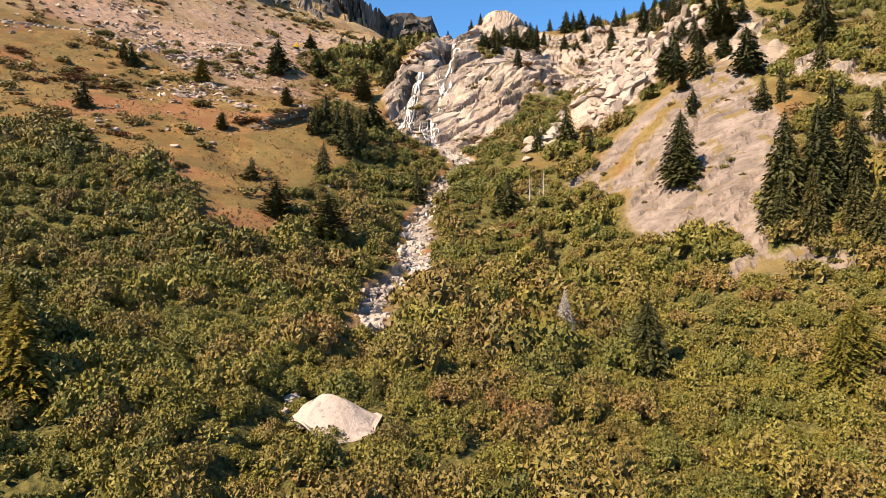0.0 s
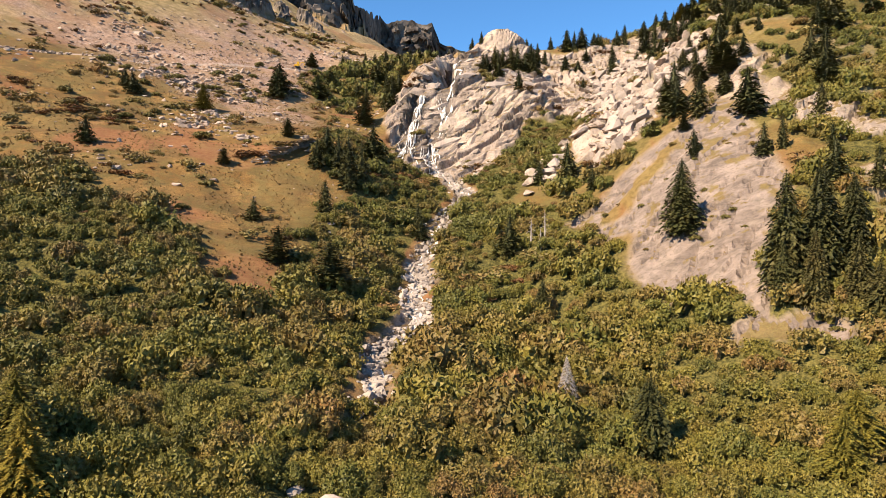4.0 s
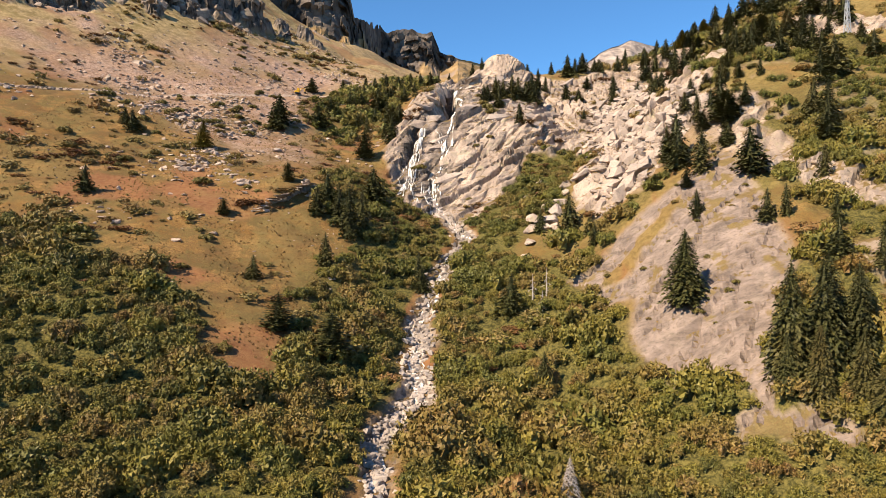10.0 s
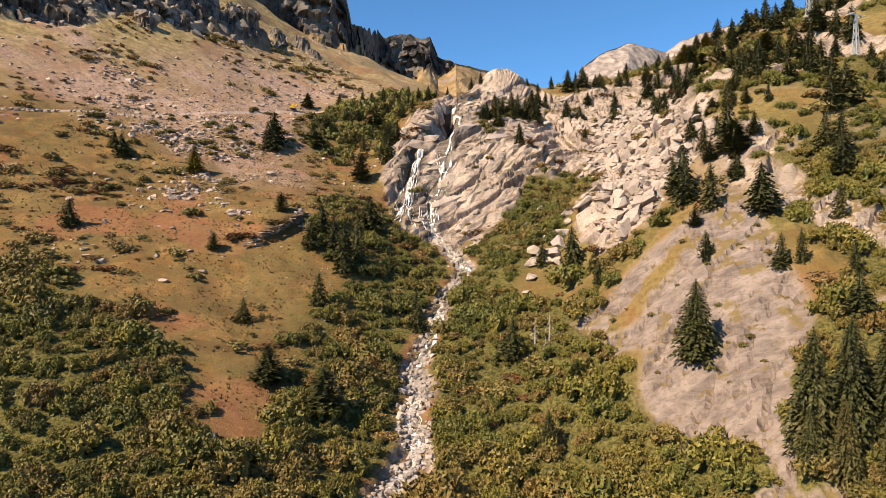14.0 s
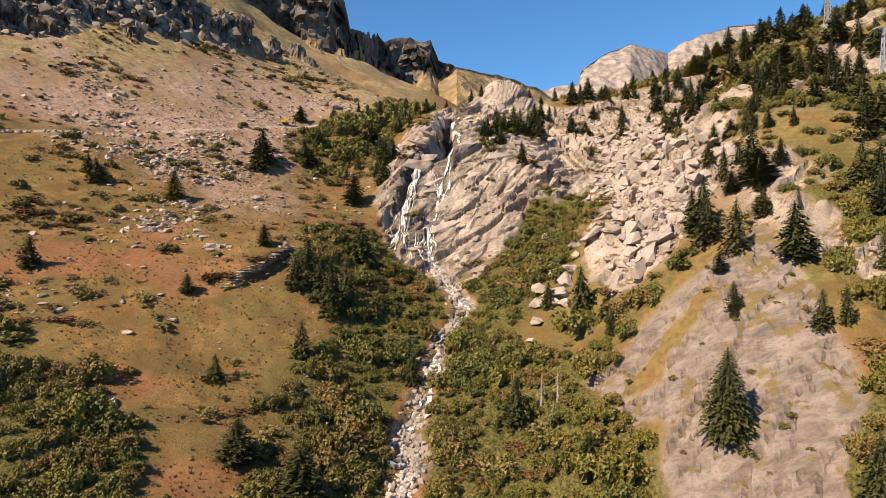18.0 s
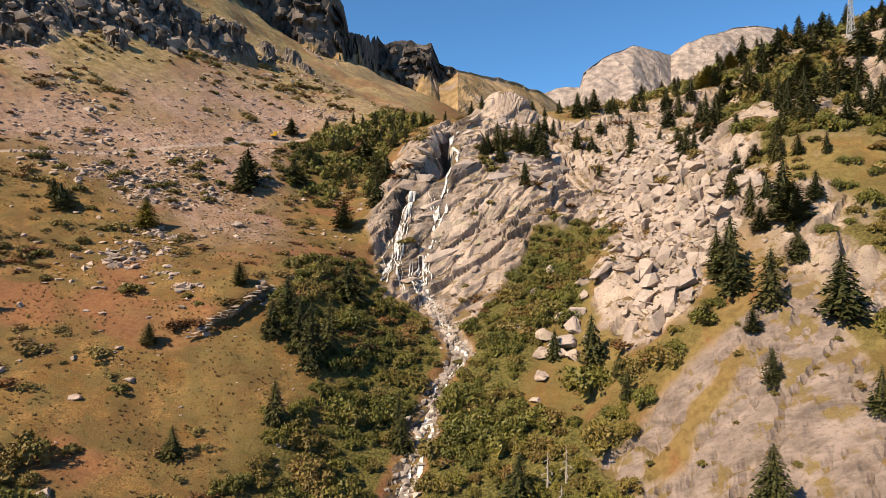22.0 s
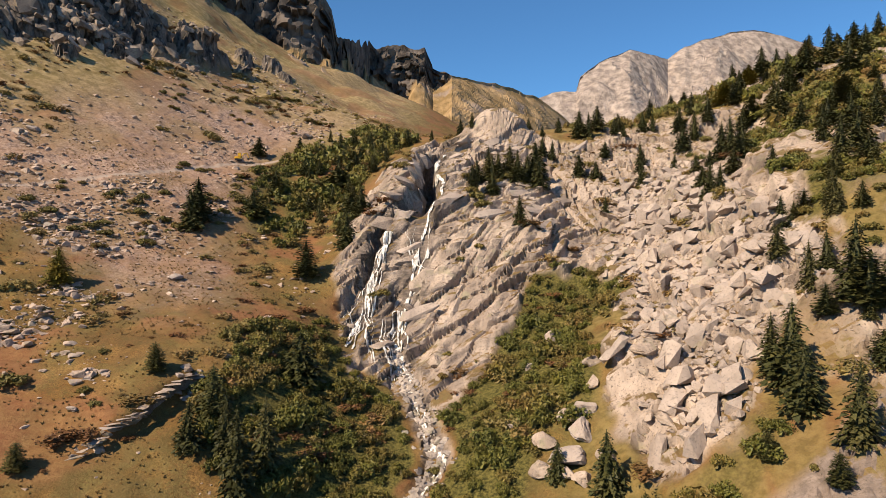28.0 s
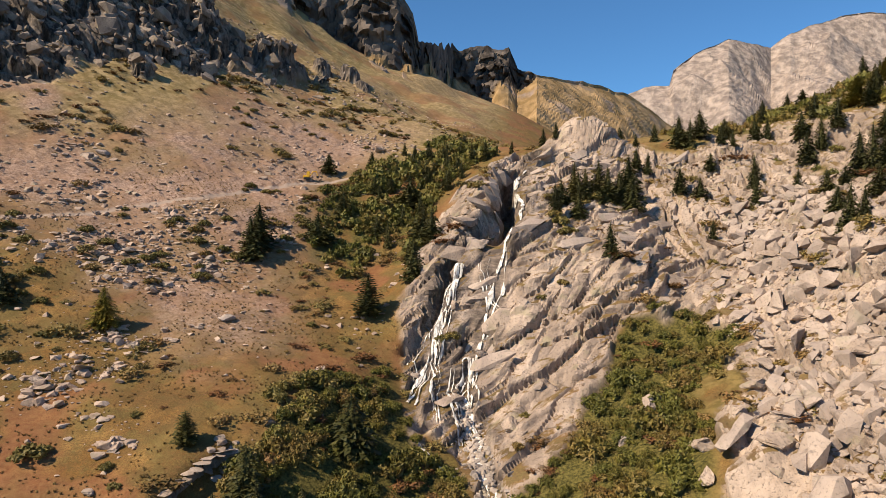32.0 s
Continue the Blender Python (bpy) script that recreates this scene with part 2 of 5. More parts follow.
def masks(x, y):
    """How far each kind of ground covers a place, 0 to 1."""
    wob = 3.5 * fbm(x, y, 9, 4, 40)
    slab = smooth(-0.8, 0.8, inside(SLABS, x, y) + 0.7 * wob)
    for line, wide in TURF_STRIPS:
        slab = slab * smooth(0.5 * wide, 1.2 * wide, along(line, x, y)[0] + 1.3 * wob + 0.5)
    cliff = smooth(-1.2, 1.2, inside(CLIFF, x, y) + 1.6 * wob)
    meadow = smooth(-2, 2, inside(MEADOW, x, y) + wob)
    stream, run = along(STREAM, x, y)
    side, _ = along(SIDE_STREAM, x, y)
    bed = smooth(2.9, 1.5, stream + 0.5 * wob) * smooth(0.9, 0.8, run)
    bed = np.maximum(bed, smooth(1.6, 0.7, side) * smooth(166, 172, y))
    # broken rock showing on the wooded spur
    spur = smooth(-0.04, 0.06, fbm(x, y, 17, 4, 61)) * smooth(48, 60, x) * smooth(66, 84, y) * smooth(300, 260, y) * (1 - 0.8 * smooth(64, 74, x) * smooth(172, 152, y))
    ledge = smooth(0.03, 0.14, fbm(x, y, 13, 3, 66)) * smooth(120, 132, y) * smooth(36, 42, x - 0.12 * (y - 130)) * smooth(74, 64, x)
    lip, fade = over_ledge(x, y)
    step = smooth(-1.0, -0.2, lip) * smooth(1.6, 0.6, lip + 0.3 * wob) * fade
    rock = np.maximum.reduce([slab, cliff, 0.95 * spur, 0.9 * ledge, bed])
    left = smooth(-36, -60, x + 0.25 * (np.minimum(y, 245) - 215) - 0.3 * np.clip(y - 260, 0, 120)) * smooth(150, 180, y + 0.28 * x + 4 * wob)
    scree = left * (0.5 + 0.5 * smooth(-0.3, 0.0, fbm(x, y, 26, 4, 71))) * (1 - rock)
    up = inside(CRAG_LINE + [(-108, 900), (-900, 900), (-900, 120)], x, y)
    crag = smooth(-6, -1, up + 2 * wob + 14 * fbm(x, y, 30, 4, 91)) * smooth(44, 36, up + 2 * wob) * smooth(336, 322, y)
    crag = np.maximum(crag, smooth(1.3, 1.0, outcrops(x, y)[1] + 0.1 * wob))
    grassy = smooth(-0.1, 0.12, fbm(x, y, 30, 3, 77)) * smooth(-60, -12, up) * (0.35 + 0.65 * smooth(-85, -115, x))
    scree = scree * (1 - 0.9 * grassy) * (1 - crag) * (1 - 0.75 * smooth(300, 350, y))
    red = 0.65 * smooth(0.1, 0.3, fbm(x, y, 15, 5, 83)) * (1 - rock)
    road, _ = along(ROAD, x, y)
    track = smooth(0.9, 0.5, road) * smooth(-150, -120, x) * smooth(-42, -52, x)
    return dict(rock=np.maximum(rock, crag), slab=slab, cliff=cliff, meadow=meadow, bed=bed, scree=scree, crag=crag, red=red, track=track, step=step, up=up, stream=stream, side=side, run=run)


def ground(x, y):
    """Height of the ground, without the small relief."""
    z = loft(x, y)
    stream, run = along(STREAM, x, y)
    slot = smooth(206, 222, y) * smooth(262, 250, y)
    beside, _ = along(STREAM, x + 1.8, y)
    cleft, _ = along(CLEFT, x, y)
    above, _ = along([(px - 3.2, py + 3.0) for px, py in CLEFT], x, y)
    z = z - slot * 12.0 * smooth(2.9, 1.5, beside) - 5.0 * smooth(2.0, 0.7, cleft) * smooth(187, 192, y) + 2.6 * smooth(3.4, 1.6, above) * smooth(197, 203, y) - 0.9 * smooth(3.2, 0.6, stream) * (1 - slot)
    # the round crag over the fall, and the knolls on the rim
    for cx, cy, w, dp, h in ((24, 268, 13, 9, 10.5), (62, 252, 9, 7, 3.5), (84, 244, 12, 8, 4), (44, 228, 11, 6, 4), (-8, 238, 6, 12, 3), (62, 140, 9, 7, 3), (101, 160, 7, 6, 5)):
        r = np.hypot((x - cx) / w, (y - cy) / dp)
        z = z + h * smooth(1.25, 0.1, r)
    up = inside(CRAG_LINE + [(-108, 900), (-900, 900), (-900, 120)], x, y)
    z = z + 30 * smooth(-5, 42, up + 14 * fbm(x, y, 30, 4, 91)) * smooth(346, 322, y) + outcrops(x, y)[0]
    road, _ = along(ROAD, x, y)
    z = z - 0.35 * smooth(2.4, 1.0, road)
    lip, fade = over_ledge(x, y)
    z = z + (1.2 * smooth(0.5, 1.4, lip) * smooth(14, 3, lip) - 0.9 * smooth(-4, 0.0, lip) * smooth(1.4, 0.5, lip)) * fade
    z = z + 7.0 * fbm(x, y, 38, 3, 94) * smooth(300, 350, y) * smooth(-20, -45, x)
    z = z + 1.3 * fbm(x, y, 24, 3, 95) + 0.5 * fbm(x, y, 6, 2, 96)
    return z


def relief(x, y, z, m):
    """Small relief along the surface normal: beds and blocks on the cliff, thin steps on the slabs, stones on the scree."""
    q = 0.45 * y + 0.95 * z + 3 * fbm(x, y, 20, 2, 19)
    u, v = x * 0.71 + q * 0.70, -x * 0.70 + q * 0.71
    bed = cells(u * 0.30, v * 0.95, 4.6, 3)
    big = cells(u * 0.5, v * 1.1, 2.6, 5)
    mid = cells(u * 0.7, v * 1.2, 1.25, 4)
    block = 3.6 * (bed[2] - 0.5) + 4.4 * bed[3] - 3.4 * smooth(0.17, 0.02, bed[1] - bed[0])
    block = block + 0.95 * (big[2] - 0.5) + 1.5 * big[3] - 1.5 * smooth(0.16, 0.0, big[1] - big[0])
    block = block + 0.3 * (mid[2] - 0.5) + 0.35 * mid[3] - 0.25 * smooth(0.12, 0.0, mid[1] - mid[0])
    calm = 0.45 + 0.9 * smooth(-0.12, 0.16, fbm(x, q, 16, 2, 27))
    calm = calm * (0.45 + 0.55 * smooth(8, 20, np.hypot(x - 24, 1.2 * (y - 268))))
    block = block * calm
    # long tilted beds, each overhanging the one below it
    wide = 1 + 0.7 * value_noise(u, v, 13, 38)
    hang = v / 4.3 + 1.5 * fbm(u, v, 17, 4, 24) * wide
    hang = hang - np.floor(hang)
    hang = np.where(hang < 0.62, 1 - hang / 0.62, (hang - 0.62) / 0.38)
    fine = v / 1.9 + 1.3 * fbm(u, v, 7, 4, 26)
    fine = fine - np.floor(fine)
    fine = np.where(fine < 0.6, 1 - fine / 0.6, (fine - 0.6) / 0.4)
    bold = np.maximum(smooth(-0.12, 0.22, fbm(u * 0.7, v * 1.6, 10, 3, 25)), 0.8 * smooth(-3, -8, x))
    lens = cells(u * 0.11, v * 0.5, 2.3, 39)
    beds = 1.5 * bold * hang + 0.32 * fine * smooth(-0.1, 0.2, fbm(x, q, 8, 3, 34)) + (2.2 * (lens[2] - 0.5) + 3.0 * lens[3]) * (0.35 + 0.65 * smooth(-9, -3, x)) - 1.4 * smooth(0.1, 0.0, lens[1] - lens[0])
    grooved = smooth(206, 214, y) * smooth(34, 40, x)
    column = cells(x * 1.0 + 0.25 * q, q * 0.22, 2.6, 36)
    beds = beds * (1 - grooved) + grooved * (1.6 * (column[2] - 0.5) - 1.8 * smooth(0.2, 0.02, column[1] - column[0]))
    field = smooth(15, 9, np.abs(x - 46 - 0.18 * (y - 128))) * smooth(226, 214, y)
    block = (0.14 + 0.66 * field) * block + (1 - 0.8 * field) * beds * (0.4 + 0.6 * smooth(8, 20, np.hypot(x - 24, 1.2 * (y - 268))))
    face = cells(x * 0.8 + y * 0.6, q, 13, 15)
    part = cells(x * 0.8 + y * 0.6, q * 1.2, 6, 16)
    craggy = 0.5 * (9 * (face[2] - 0.5) + 13 * face[3] - 4 * smooth(0.12, 0.0, face[1] - face[0]) + 4 * (part[2] - 0.5) + 6 * part[3] - 2.5 * smooth(0.14, 0.0, part[1] - part[0]))
    plate = cells(u * 0.22, v * 1.0, 4.2, 8)
    sheet = cells(u * 0.5, v * 1.4, 2.2, 9)
    thin = 0.55 * (plate[2] - 0.5) + 0.7 * plate[3] - 0.9 * smooth(0.08, 0.0, plate[1] - plate[0])
    thin = thin + 0.3 * (sheet[2] - 0.5) - 0.6 * smooth(0.08, 0.0, sheet[1] - sheet[0]) * (sheet[2] > 0.5)
    a, b = cells(x, y, 2.1, 14), cells(x, y, 0.95, 6)
    stones = 0.5 * smooth(0.62, 0.2, a[0]) * a[2] + 0.45 * smooth(0.6, 0.25, b[0]) * b[2]
    tuft = 0.22 * fbm(x, y, 1.7, 2, 21) + 1.3 * np.abs(fbm(x, y, 2.4, 2, 22)) * smooth(125, 110, y) * (1 - m["meadow"])
    slabby = m["slab"] * (1 - m["cliff"])
    rough = np.clip(m["rock"] - slabby, 0, 1) * (1 - 0.75 * m["bed"]) * (1 - 0.9 * m["step"])
    rough = rough * (1 - 0.25 * smooth(15, 9, np.abs(x - 46 - 0.18 * (y - 128))) * smooth(124, 134, y) * smooth(226, 214, y))
    return block * rough * (1 - 0.4 * m["crag"]) + craggy * m["crag"] * (1 - 0.45 * smooth(325, 340, y)) + thin * slabby + stones * m["scree"] + tuft * (1 - m["rock"]) * (1 - m["scree"]) * (1 - m["track"])


# ---- materials ----
class Nodes:
    """Short ways to write a node material."""

    def __init__(self, name, roughness=0.9, specular=0.3):
        self.mat = bpy.data.materials.new(name)
        self.mat.use_nodes = True
        self.tree = self.mat.node_tree
        self.bsdf = self.tree.nodes["Principled BSDF"]
        self.bsdf.inputs["Roughness"].default_value = roughness
        self.bsdf.inputs["Specular IOR Level"].default_value = specular
        self.place = self.add("ShaderNodeNewGeometry").outputs["Position"]

    def add(self, kind, **settings):
        node = self.tree.nodes.new(kind)
        for key, value in settings.items():
            if key == "blend_type":
                node.blend_type = value
            elif key == "data_type":
                node.data_type = value
            elif key == "operation":
                node.operation = value
            elif key == "feature":
                node.feature = value
            elif key == "attribute_name":
                node.attribute_name = value
        return node

    def link(self, a, b):
        self.tree.links.new(a, b)

    def noise(self, scale, detail=4.0, rough=0.55, stretch=None, distort=0.0):
        node = self.add("ShaderNodeTexNoise")
        node.inputs["Scale"].default_value = scale
        node.inputs["Detail"].default_value = detail
        node.inputs["Roughness"].default_value = rough
        node.inputs["Distortion"].default_value = distort
        place = self.place
        if stretch:
            way = self.add("ShaderNodeMapping")
            way.inputs["Rotation"].default_value = stretch[0]
            way.inputs["Scale"].default_value = stretch[1]
            self.link(place, way.inputs["Vector"])
            place = way.outputs[0]
        self.link(place, node.inputs["Vector"])
        return node.outputs["Fac"]

    def ramp(self, value, *stops):
        node = self.add("ShaderNodeValToRGB")
        e = node.color_ramp.elements
        while len(e) < len(stops):
            e.new(0.5)
        for k, (at, c) in enumerate(stops):
            e[k].position = at
            e[k].color = (c, c, c, 1) if isinstance(c, (int, float)) else (*c, 1)
        self.link(value, node.inputs[0])
        return node.outputs[0]

    def mix(self, fac, a, b, kind="MIX"):
        node = self.add("ShaderNodeMix", data_type="RGBA", blend_type=kind)
        for slot, v in ((0, fac), (6, a), (7, b)):
            if isinstance(v, (int, float)):
                node.inputs[slot].default_value = v
            elif isinstance(v, tuple):
                node.inputs[slot].default_value = (*v, 1)
            else:
                self.link(v, node.inputs[slot])
        return node.outputs[2]

    def math(self, kind, a, b):
        node = self.add("ShaderNodeMath", operation=kind)
        for slot, v in ((0, a), (1, b)):
            if isinstance(v, (int, float)):
                node.inputs[slot].default_value = v
            else:
                self.link(v, node.inputs[slot])
        return node.outputs[0]

    def attribute(self, name):
        return self.add("ShaderNodeAttribute", attribute_name=name).outputs["Fac"]

    def island(self):
        return self.add("ShaderNodeNewGeometry").outputs["Random Per Island"]

    def each(self):
        return self.add("ShaderNodeObjectInfo").outputs["Random"]

    def bump(self, height, strength, distance):
        node = self.add("ShaderNodeBump")
        node.inputs["Strength"].default_value = strength
        node.inputs["Distance"].default_value = distance
        self.link(height, node.inputs["Height"])
        self.link(node.outputs[0], self.bsdf.inputs["Normal"])

    def done(self, colour):
        if isinstance(colour, tuple):
            self.bsdf.inputs["Base Color"].default_value = (*colour, 1)
        else:
            self.link(colour, self.bsdf.inputs["Base Color"])
        return self.mat


TILTED = ((0.0, 0.35, 0.6), (0.35, 1.0, 1.0))


def granite_colour(n, light=(0.445, 0.352, 0.285), mid=(0.30, 0.232, 0.187), dark=(0.055, 0.044, 0.037)):
    broad = n.noise(0.09, 5, 0.6)
    veins = n.noise(0.55, 6, 0.65, TILTED, 0.6)
    fine = n.noise(2.6, 4, 0.7)
    col = n.mix(n.ramp(broad, (0.32, 0.0), (0.54, 1.0)), mid, light)
    col = n.mix(n.ramp(veins, (0.30, 0.9), (0.42, 0.0)), col, dark)
    col = n.mix(n.ramp(fine, (0.33, 0.75), (0.46, 0.0)), col, dark)
    streaks = n.noise(0.22, 6, 0.7, ((0.5, 0.2, 0.3), (1.0, 0.3, 0.3)))
    col = n.mix(n.ramp(streaks, (0.42, 0.6), (0.56, 0.0)), col, tuple(0.6 * c for c in mid))
    lichen = n.ramp(n.noise(0.33, 5, 0.6), (0.57, 0.0), (0.68, 0.55))
    return n.mix(lichen, col, (0.30, 0.27, 0.17)), fine, veins


def hillside_material():
    n = Nodes("hillside", 0.95, 0.15)
    granite, fine, veins = granite_colour(n)
    dark_rock = n.mix(n.ramp(n.noise(0.35, 6, 0.7, ((0, 0, 0), (1, 1, 0.4))), (0.42, 0.0), (0.66, 1.0)), (0.035, 0.03, 0.027), (0.27, 0.222, 0.188))
    slab = n.mix(n.ramp(n.noise(0.5, 6, 0.7, ((0.0, 0.3, 0.75), (0.22, 1.0, 1.0)), 0.5), (0.36, 0.0), (0.62, 1.0)), (0.105, 0.08, 0.067), (0.265, 0.204, 0.172))
    slab = n.mix(n.ramp(n.noise(2.4, 5, 0.75, ((0.0, 0.3, 0.75), (0.3, 1.0, 1.0))), (0.36, 0.7), (0.48, 0.0)), slab, (0.075, 0.06, 0.05))
    granite = n.mix(n.math("MULTIPLY", n.attribute("slab"), 0.85), granite, slab)
    granite = n.mix(n.attribute("crag"), granite, dark_rock)
    wet = n.math("MULTIPLY", n.attribute("wet"), n.ramp(n.noise(0.9, 5, 0.7, TILTED), (0.36, 0.4), (0.55, 1.0)))
    granite = n.mix(wet, granite, (0.062, 0.05, 0.043))
    tan = n.mix(n.ramp(n.noise(0.16, 5, 0.6), (0.4, 0.0), (0.6, 1.0)), (0.192, 0.103, 0.031), (0.30, 0.178, 0.063))
    tan = n.mix(n.ramp(n.noise(0.2, 5, 0.65), (0.47, 0.0), (0.56, 0.85)), tan, (0.15, 0.118, 0.042))
    tan = n.mix(n.ramp(n.noise(0.11, 5, 0.62), (0.47, 0.0), (0.58, 0.75)), tan, (0.125, 0.078, 0.032))
    tan = n.mix(n.ramp(n.noise(1.9, 4, 0.7), (0.36, 0.7), (0.5, 0.0)), tan, (0.17, 0.085, 0.035))
    tan = n.mix(n.ramp(n.noise(4.5, 4, 0.75), (0.42, 0.75), (0.56, 0.0)), tan, (0.1, 0.058, 0.02))
    tan = n.mix(n.ramp(n.noise(0.3, 5, 0.7), (0.5, 0.0), (0.62, 0.6)), tan, (0.105, 0.075, 0.028))
    red = n.mix(n.ramp(n.noise(1.2, 4, 0.7), (0.4, 0.0), (0.65, 1.0)), (0.185, 0.07, 0.036), (0.26, 0.125, 0.06))
    grass = n.mix(n.attribute("red"), tan, red)
    dry = n.mix(n.ramp(n.noise(0.35, 5, 0.65), (0.42, 0.0), (0.62, 1.0)), (0.18, 0.138, 0.055), (0.40, 0.30, 0.155))
    grass = n.mix(n.attribute("dry"), grass, dry)
    grass = n.mix(n.attribute("green"), grass, n.mix(n.ramp(n.noise(0.8, 4, 0.6), (0.4, 0.0), (0.6, 1.0)), (0.13, 0.105, 0.034), (0.24, 0.18, 0.068)))
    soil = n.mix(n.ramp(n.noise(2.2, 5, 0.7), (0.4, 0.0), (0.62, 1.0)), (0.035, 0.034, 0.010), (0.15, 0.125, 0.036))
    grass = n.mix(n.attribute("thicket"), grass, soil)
    stones = n.mix(n.ramp(n.noise(1.4, 6, 0.75), (0.36, 0.0), (0.62, 1.0)), (0.16, 0.10, 0.074), (0.40, 0.285, 0.222))
    stones = n.mix(n.ramp(n.noise(0.12, 4, 0.6), (0.42, 0.0), (0.66, 0.75)), stones, (0.27, 0.165, 0.105))
    col = n.mix(n.attribute("scree"), grass, stones)
    lean = n.add("ShaderNodeSeparateXYZ")
    n.link(n.add("ShaderNodeNewGeometry").outputs["True Normal"], lean.inputs[0])
    flat = n.math("ADD", n.math("MULTIPLY", lean.outputs[2], 0.55), n.math("MULTIPLY", n.noise(0.2, 4, 0.6), 0.75))
    tufts = n.ramp(flat, (0.81, 1.0), (0.87, 0.1))
    col = n.mix(n.math("MULTIPLY", n.attribute("rock"), tufts), col, granite)
    col = n.mix(n.attribute("track"), col, (0.34, 0.265, 0.215))
    n.bump(n.math("ADD", fine, n.math("MULTIPLY", veins, 1.4)), 0.55, 0.35)
    return n.done(col)


HILLSIDE = hillside_material()


# ---- the hillside mesh ----
def spaced(stops):
    """Coordinates from a list of (start, step), closer where the camera sees most."""
    out = []
    for (a, step), (b, _) in zip(stops, stops[1:]):
        out.extend(np.linspace(a, b, max(1, int(round((b - a) / step))), endpoint=False))
    out.append(stops[-1][0])
    return np.array(out)


def build_hillside():
    xs = spaced([(-3500, 400), (-900, 60), (-330, 3.5), (-210, 1.5), (-130, 0.9), (-75, 0.7), (-18, 0.42), (45, 0.6), (76, 0.9), (130, 2.0), (200, 5), (330, 60), (900, 400), (3500, 1)])
    ys = spaced([(-3500, 400), (-900, 80), (-90, 8), (28, 1.5), (45, 0.8), (62, 0.7), (120, 0.55), (165, 0.38), (232, 0.6), (262, 0.8), (300, 1.1), (425, 5), (640, 40), (900, 400), (3500, 1)])
    x, y = np.meshgrid(xs, ys)
    z = ground(x, y)
    m = masks(x, y)
    # beyond the built hill the ground runs on, level
    gy, gx = np.gradient(z, ys, xs)
    normal = np.stack([-gx, -gy, np.ones_like(z)], -1)
    normal /= np.linalg.norm(normal, axis=-1)[..., None]
    near = smooth(330, 300, np.abs(x)) * smooth(600, 480, y)
    r = relief(x, y, z, m) * near
    co = np.stack([x, y, z], -1) + normal * r[..., None]
    h, w = x.shape
    k = np.arange(h * w).reshape(h, w)
    faces = np.stack([k[:-1, :-1], k[:-1, 1:], k[1:, 1:], k[1:, :-1]], -1).reshape(-1, 4)
    me = bpy.data.meshes.new("ground")
    me.vertices.add(h * w)
    me.vertices.foreach_set("co", co.ravel())
    me.loops.add(faces.size)
    me.loops.foreach_set("vertex_index", faces.ravel())
    me.polygons.add(len(faces))
    me.polygons.foreach_set("loop_start", np.arange(0, faces.size, 4))
    rock = m["rock"].ravel()[faces].mean(1)
    me.polygons.foreach_set("use_smooth", rock < 0.4)
    me.update(calc_edges=True)
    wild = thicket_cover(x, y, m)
    green = np.maximum(0.7 * smooth(0.0, 0.2, fbm(x, y, 11, 3, 52)) * (0.35 + 0.65 * smooth(10, 40, x)), smooth(16, 26, x) * (0.15 + 0.45 * smooth(-0.1, 0.1, fbm(x, y, 7, 3, 53)))) * (1 - m["rock"])
    green = np.maximum(green, 0.3 * m["slab"])
    low_wet = 0.9 * smooth(2.6, 1.4, m["stream"]) * smooth(176, 168, y) * smooth(58, 64, y)
    wet = np.maximum(smooth(5.5, 2.5, m["stream"] + 3 * fbm(x, y, 5, 3, 12)) * smooth(168, 176, y), smooth(5.5, 2.5, m["side"] + 4 * fbm(x, y, 4, 3, 13)) * smooth(172, 178, y))
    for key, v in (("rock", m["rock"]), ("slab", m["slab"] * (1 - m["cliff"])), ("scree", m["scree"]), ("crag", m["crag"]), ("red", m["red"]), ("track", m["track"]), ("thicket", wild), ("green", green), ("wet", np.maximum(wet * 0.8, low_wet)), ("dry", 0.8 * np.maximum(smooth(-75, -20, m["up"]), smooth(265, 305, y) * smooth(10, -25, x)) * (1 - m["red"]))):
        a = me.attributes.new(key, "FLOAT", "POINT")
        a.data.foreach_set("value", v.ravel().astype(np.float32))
    me.materials.append(HILLSIDE)
    ob = new("ground", me)
    return tagged(ob, "steep mountainside of tan grass, granite and scree", "ground", kind="structure")


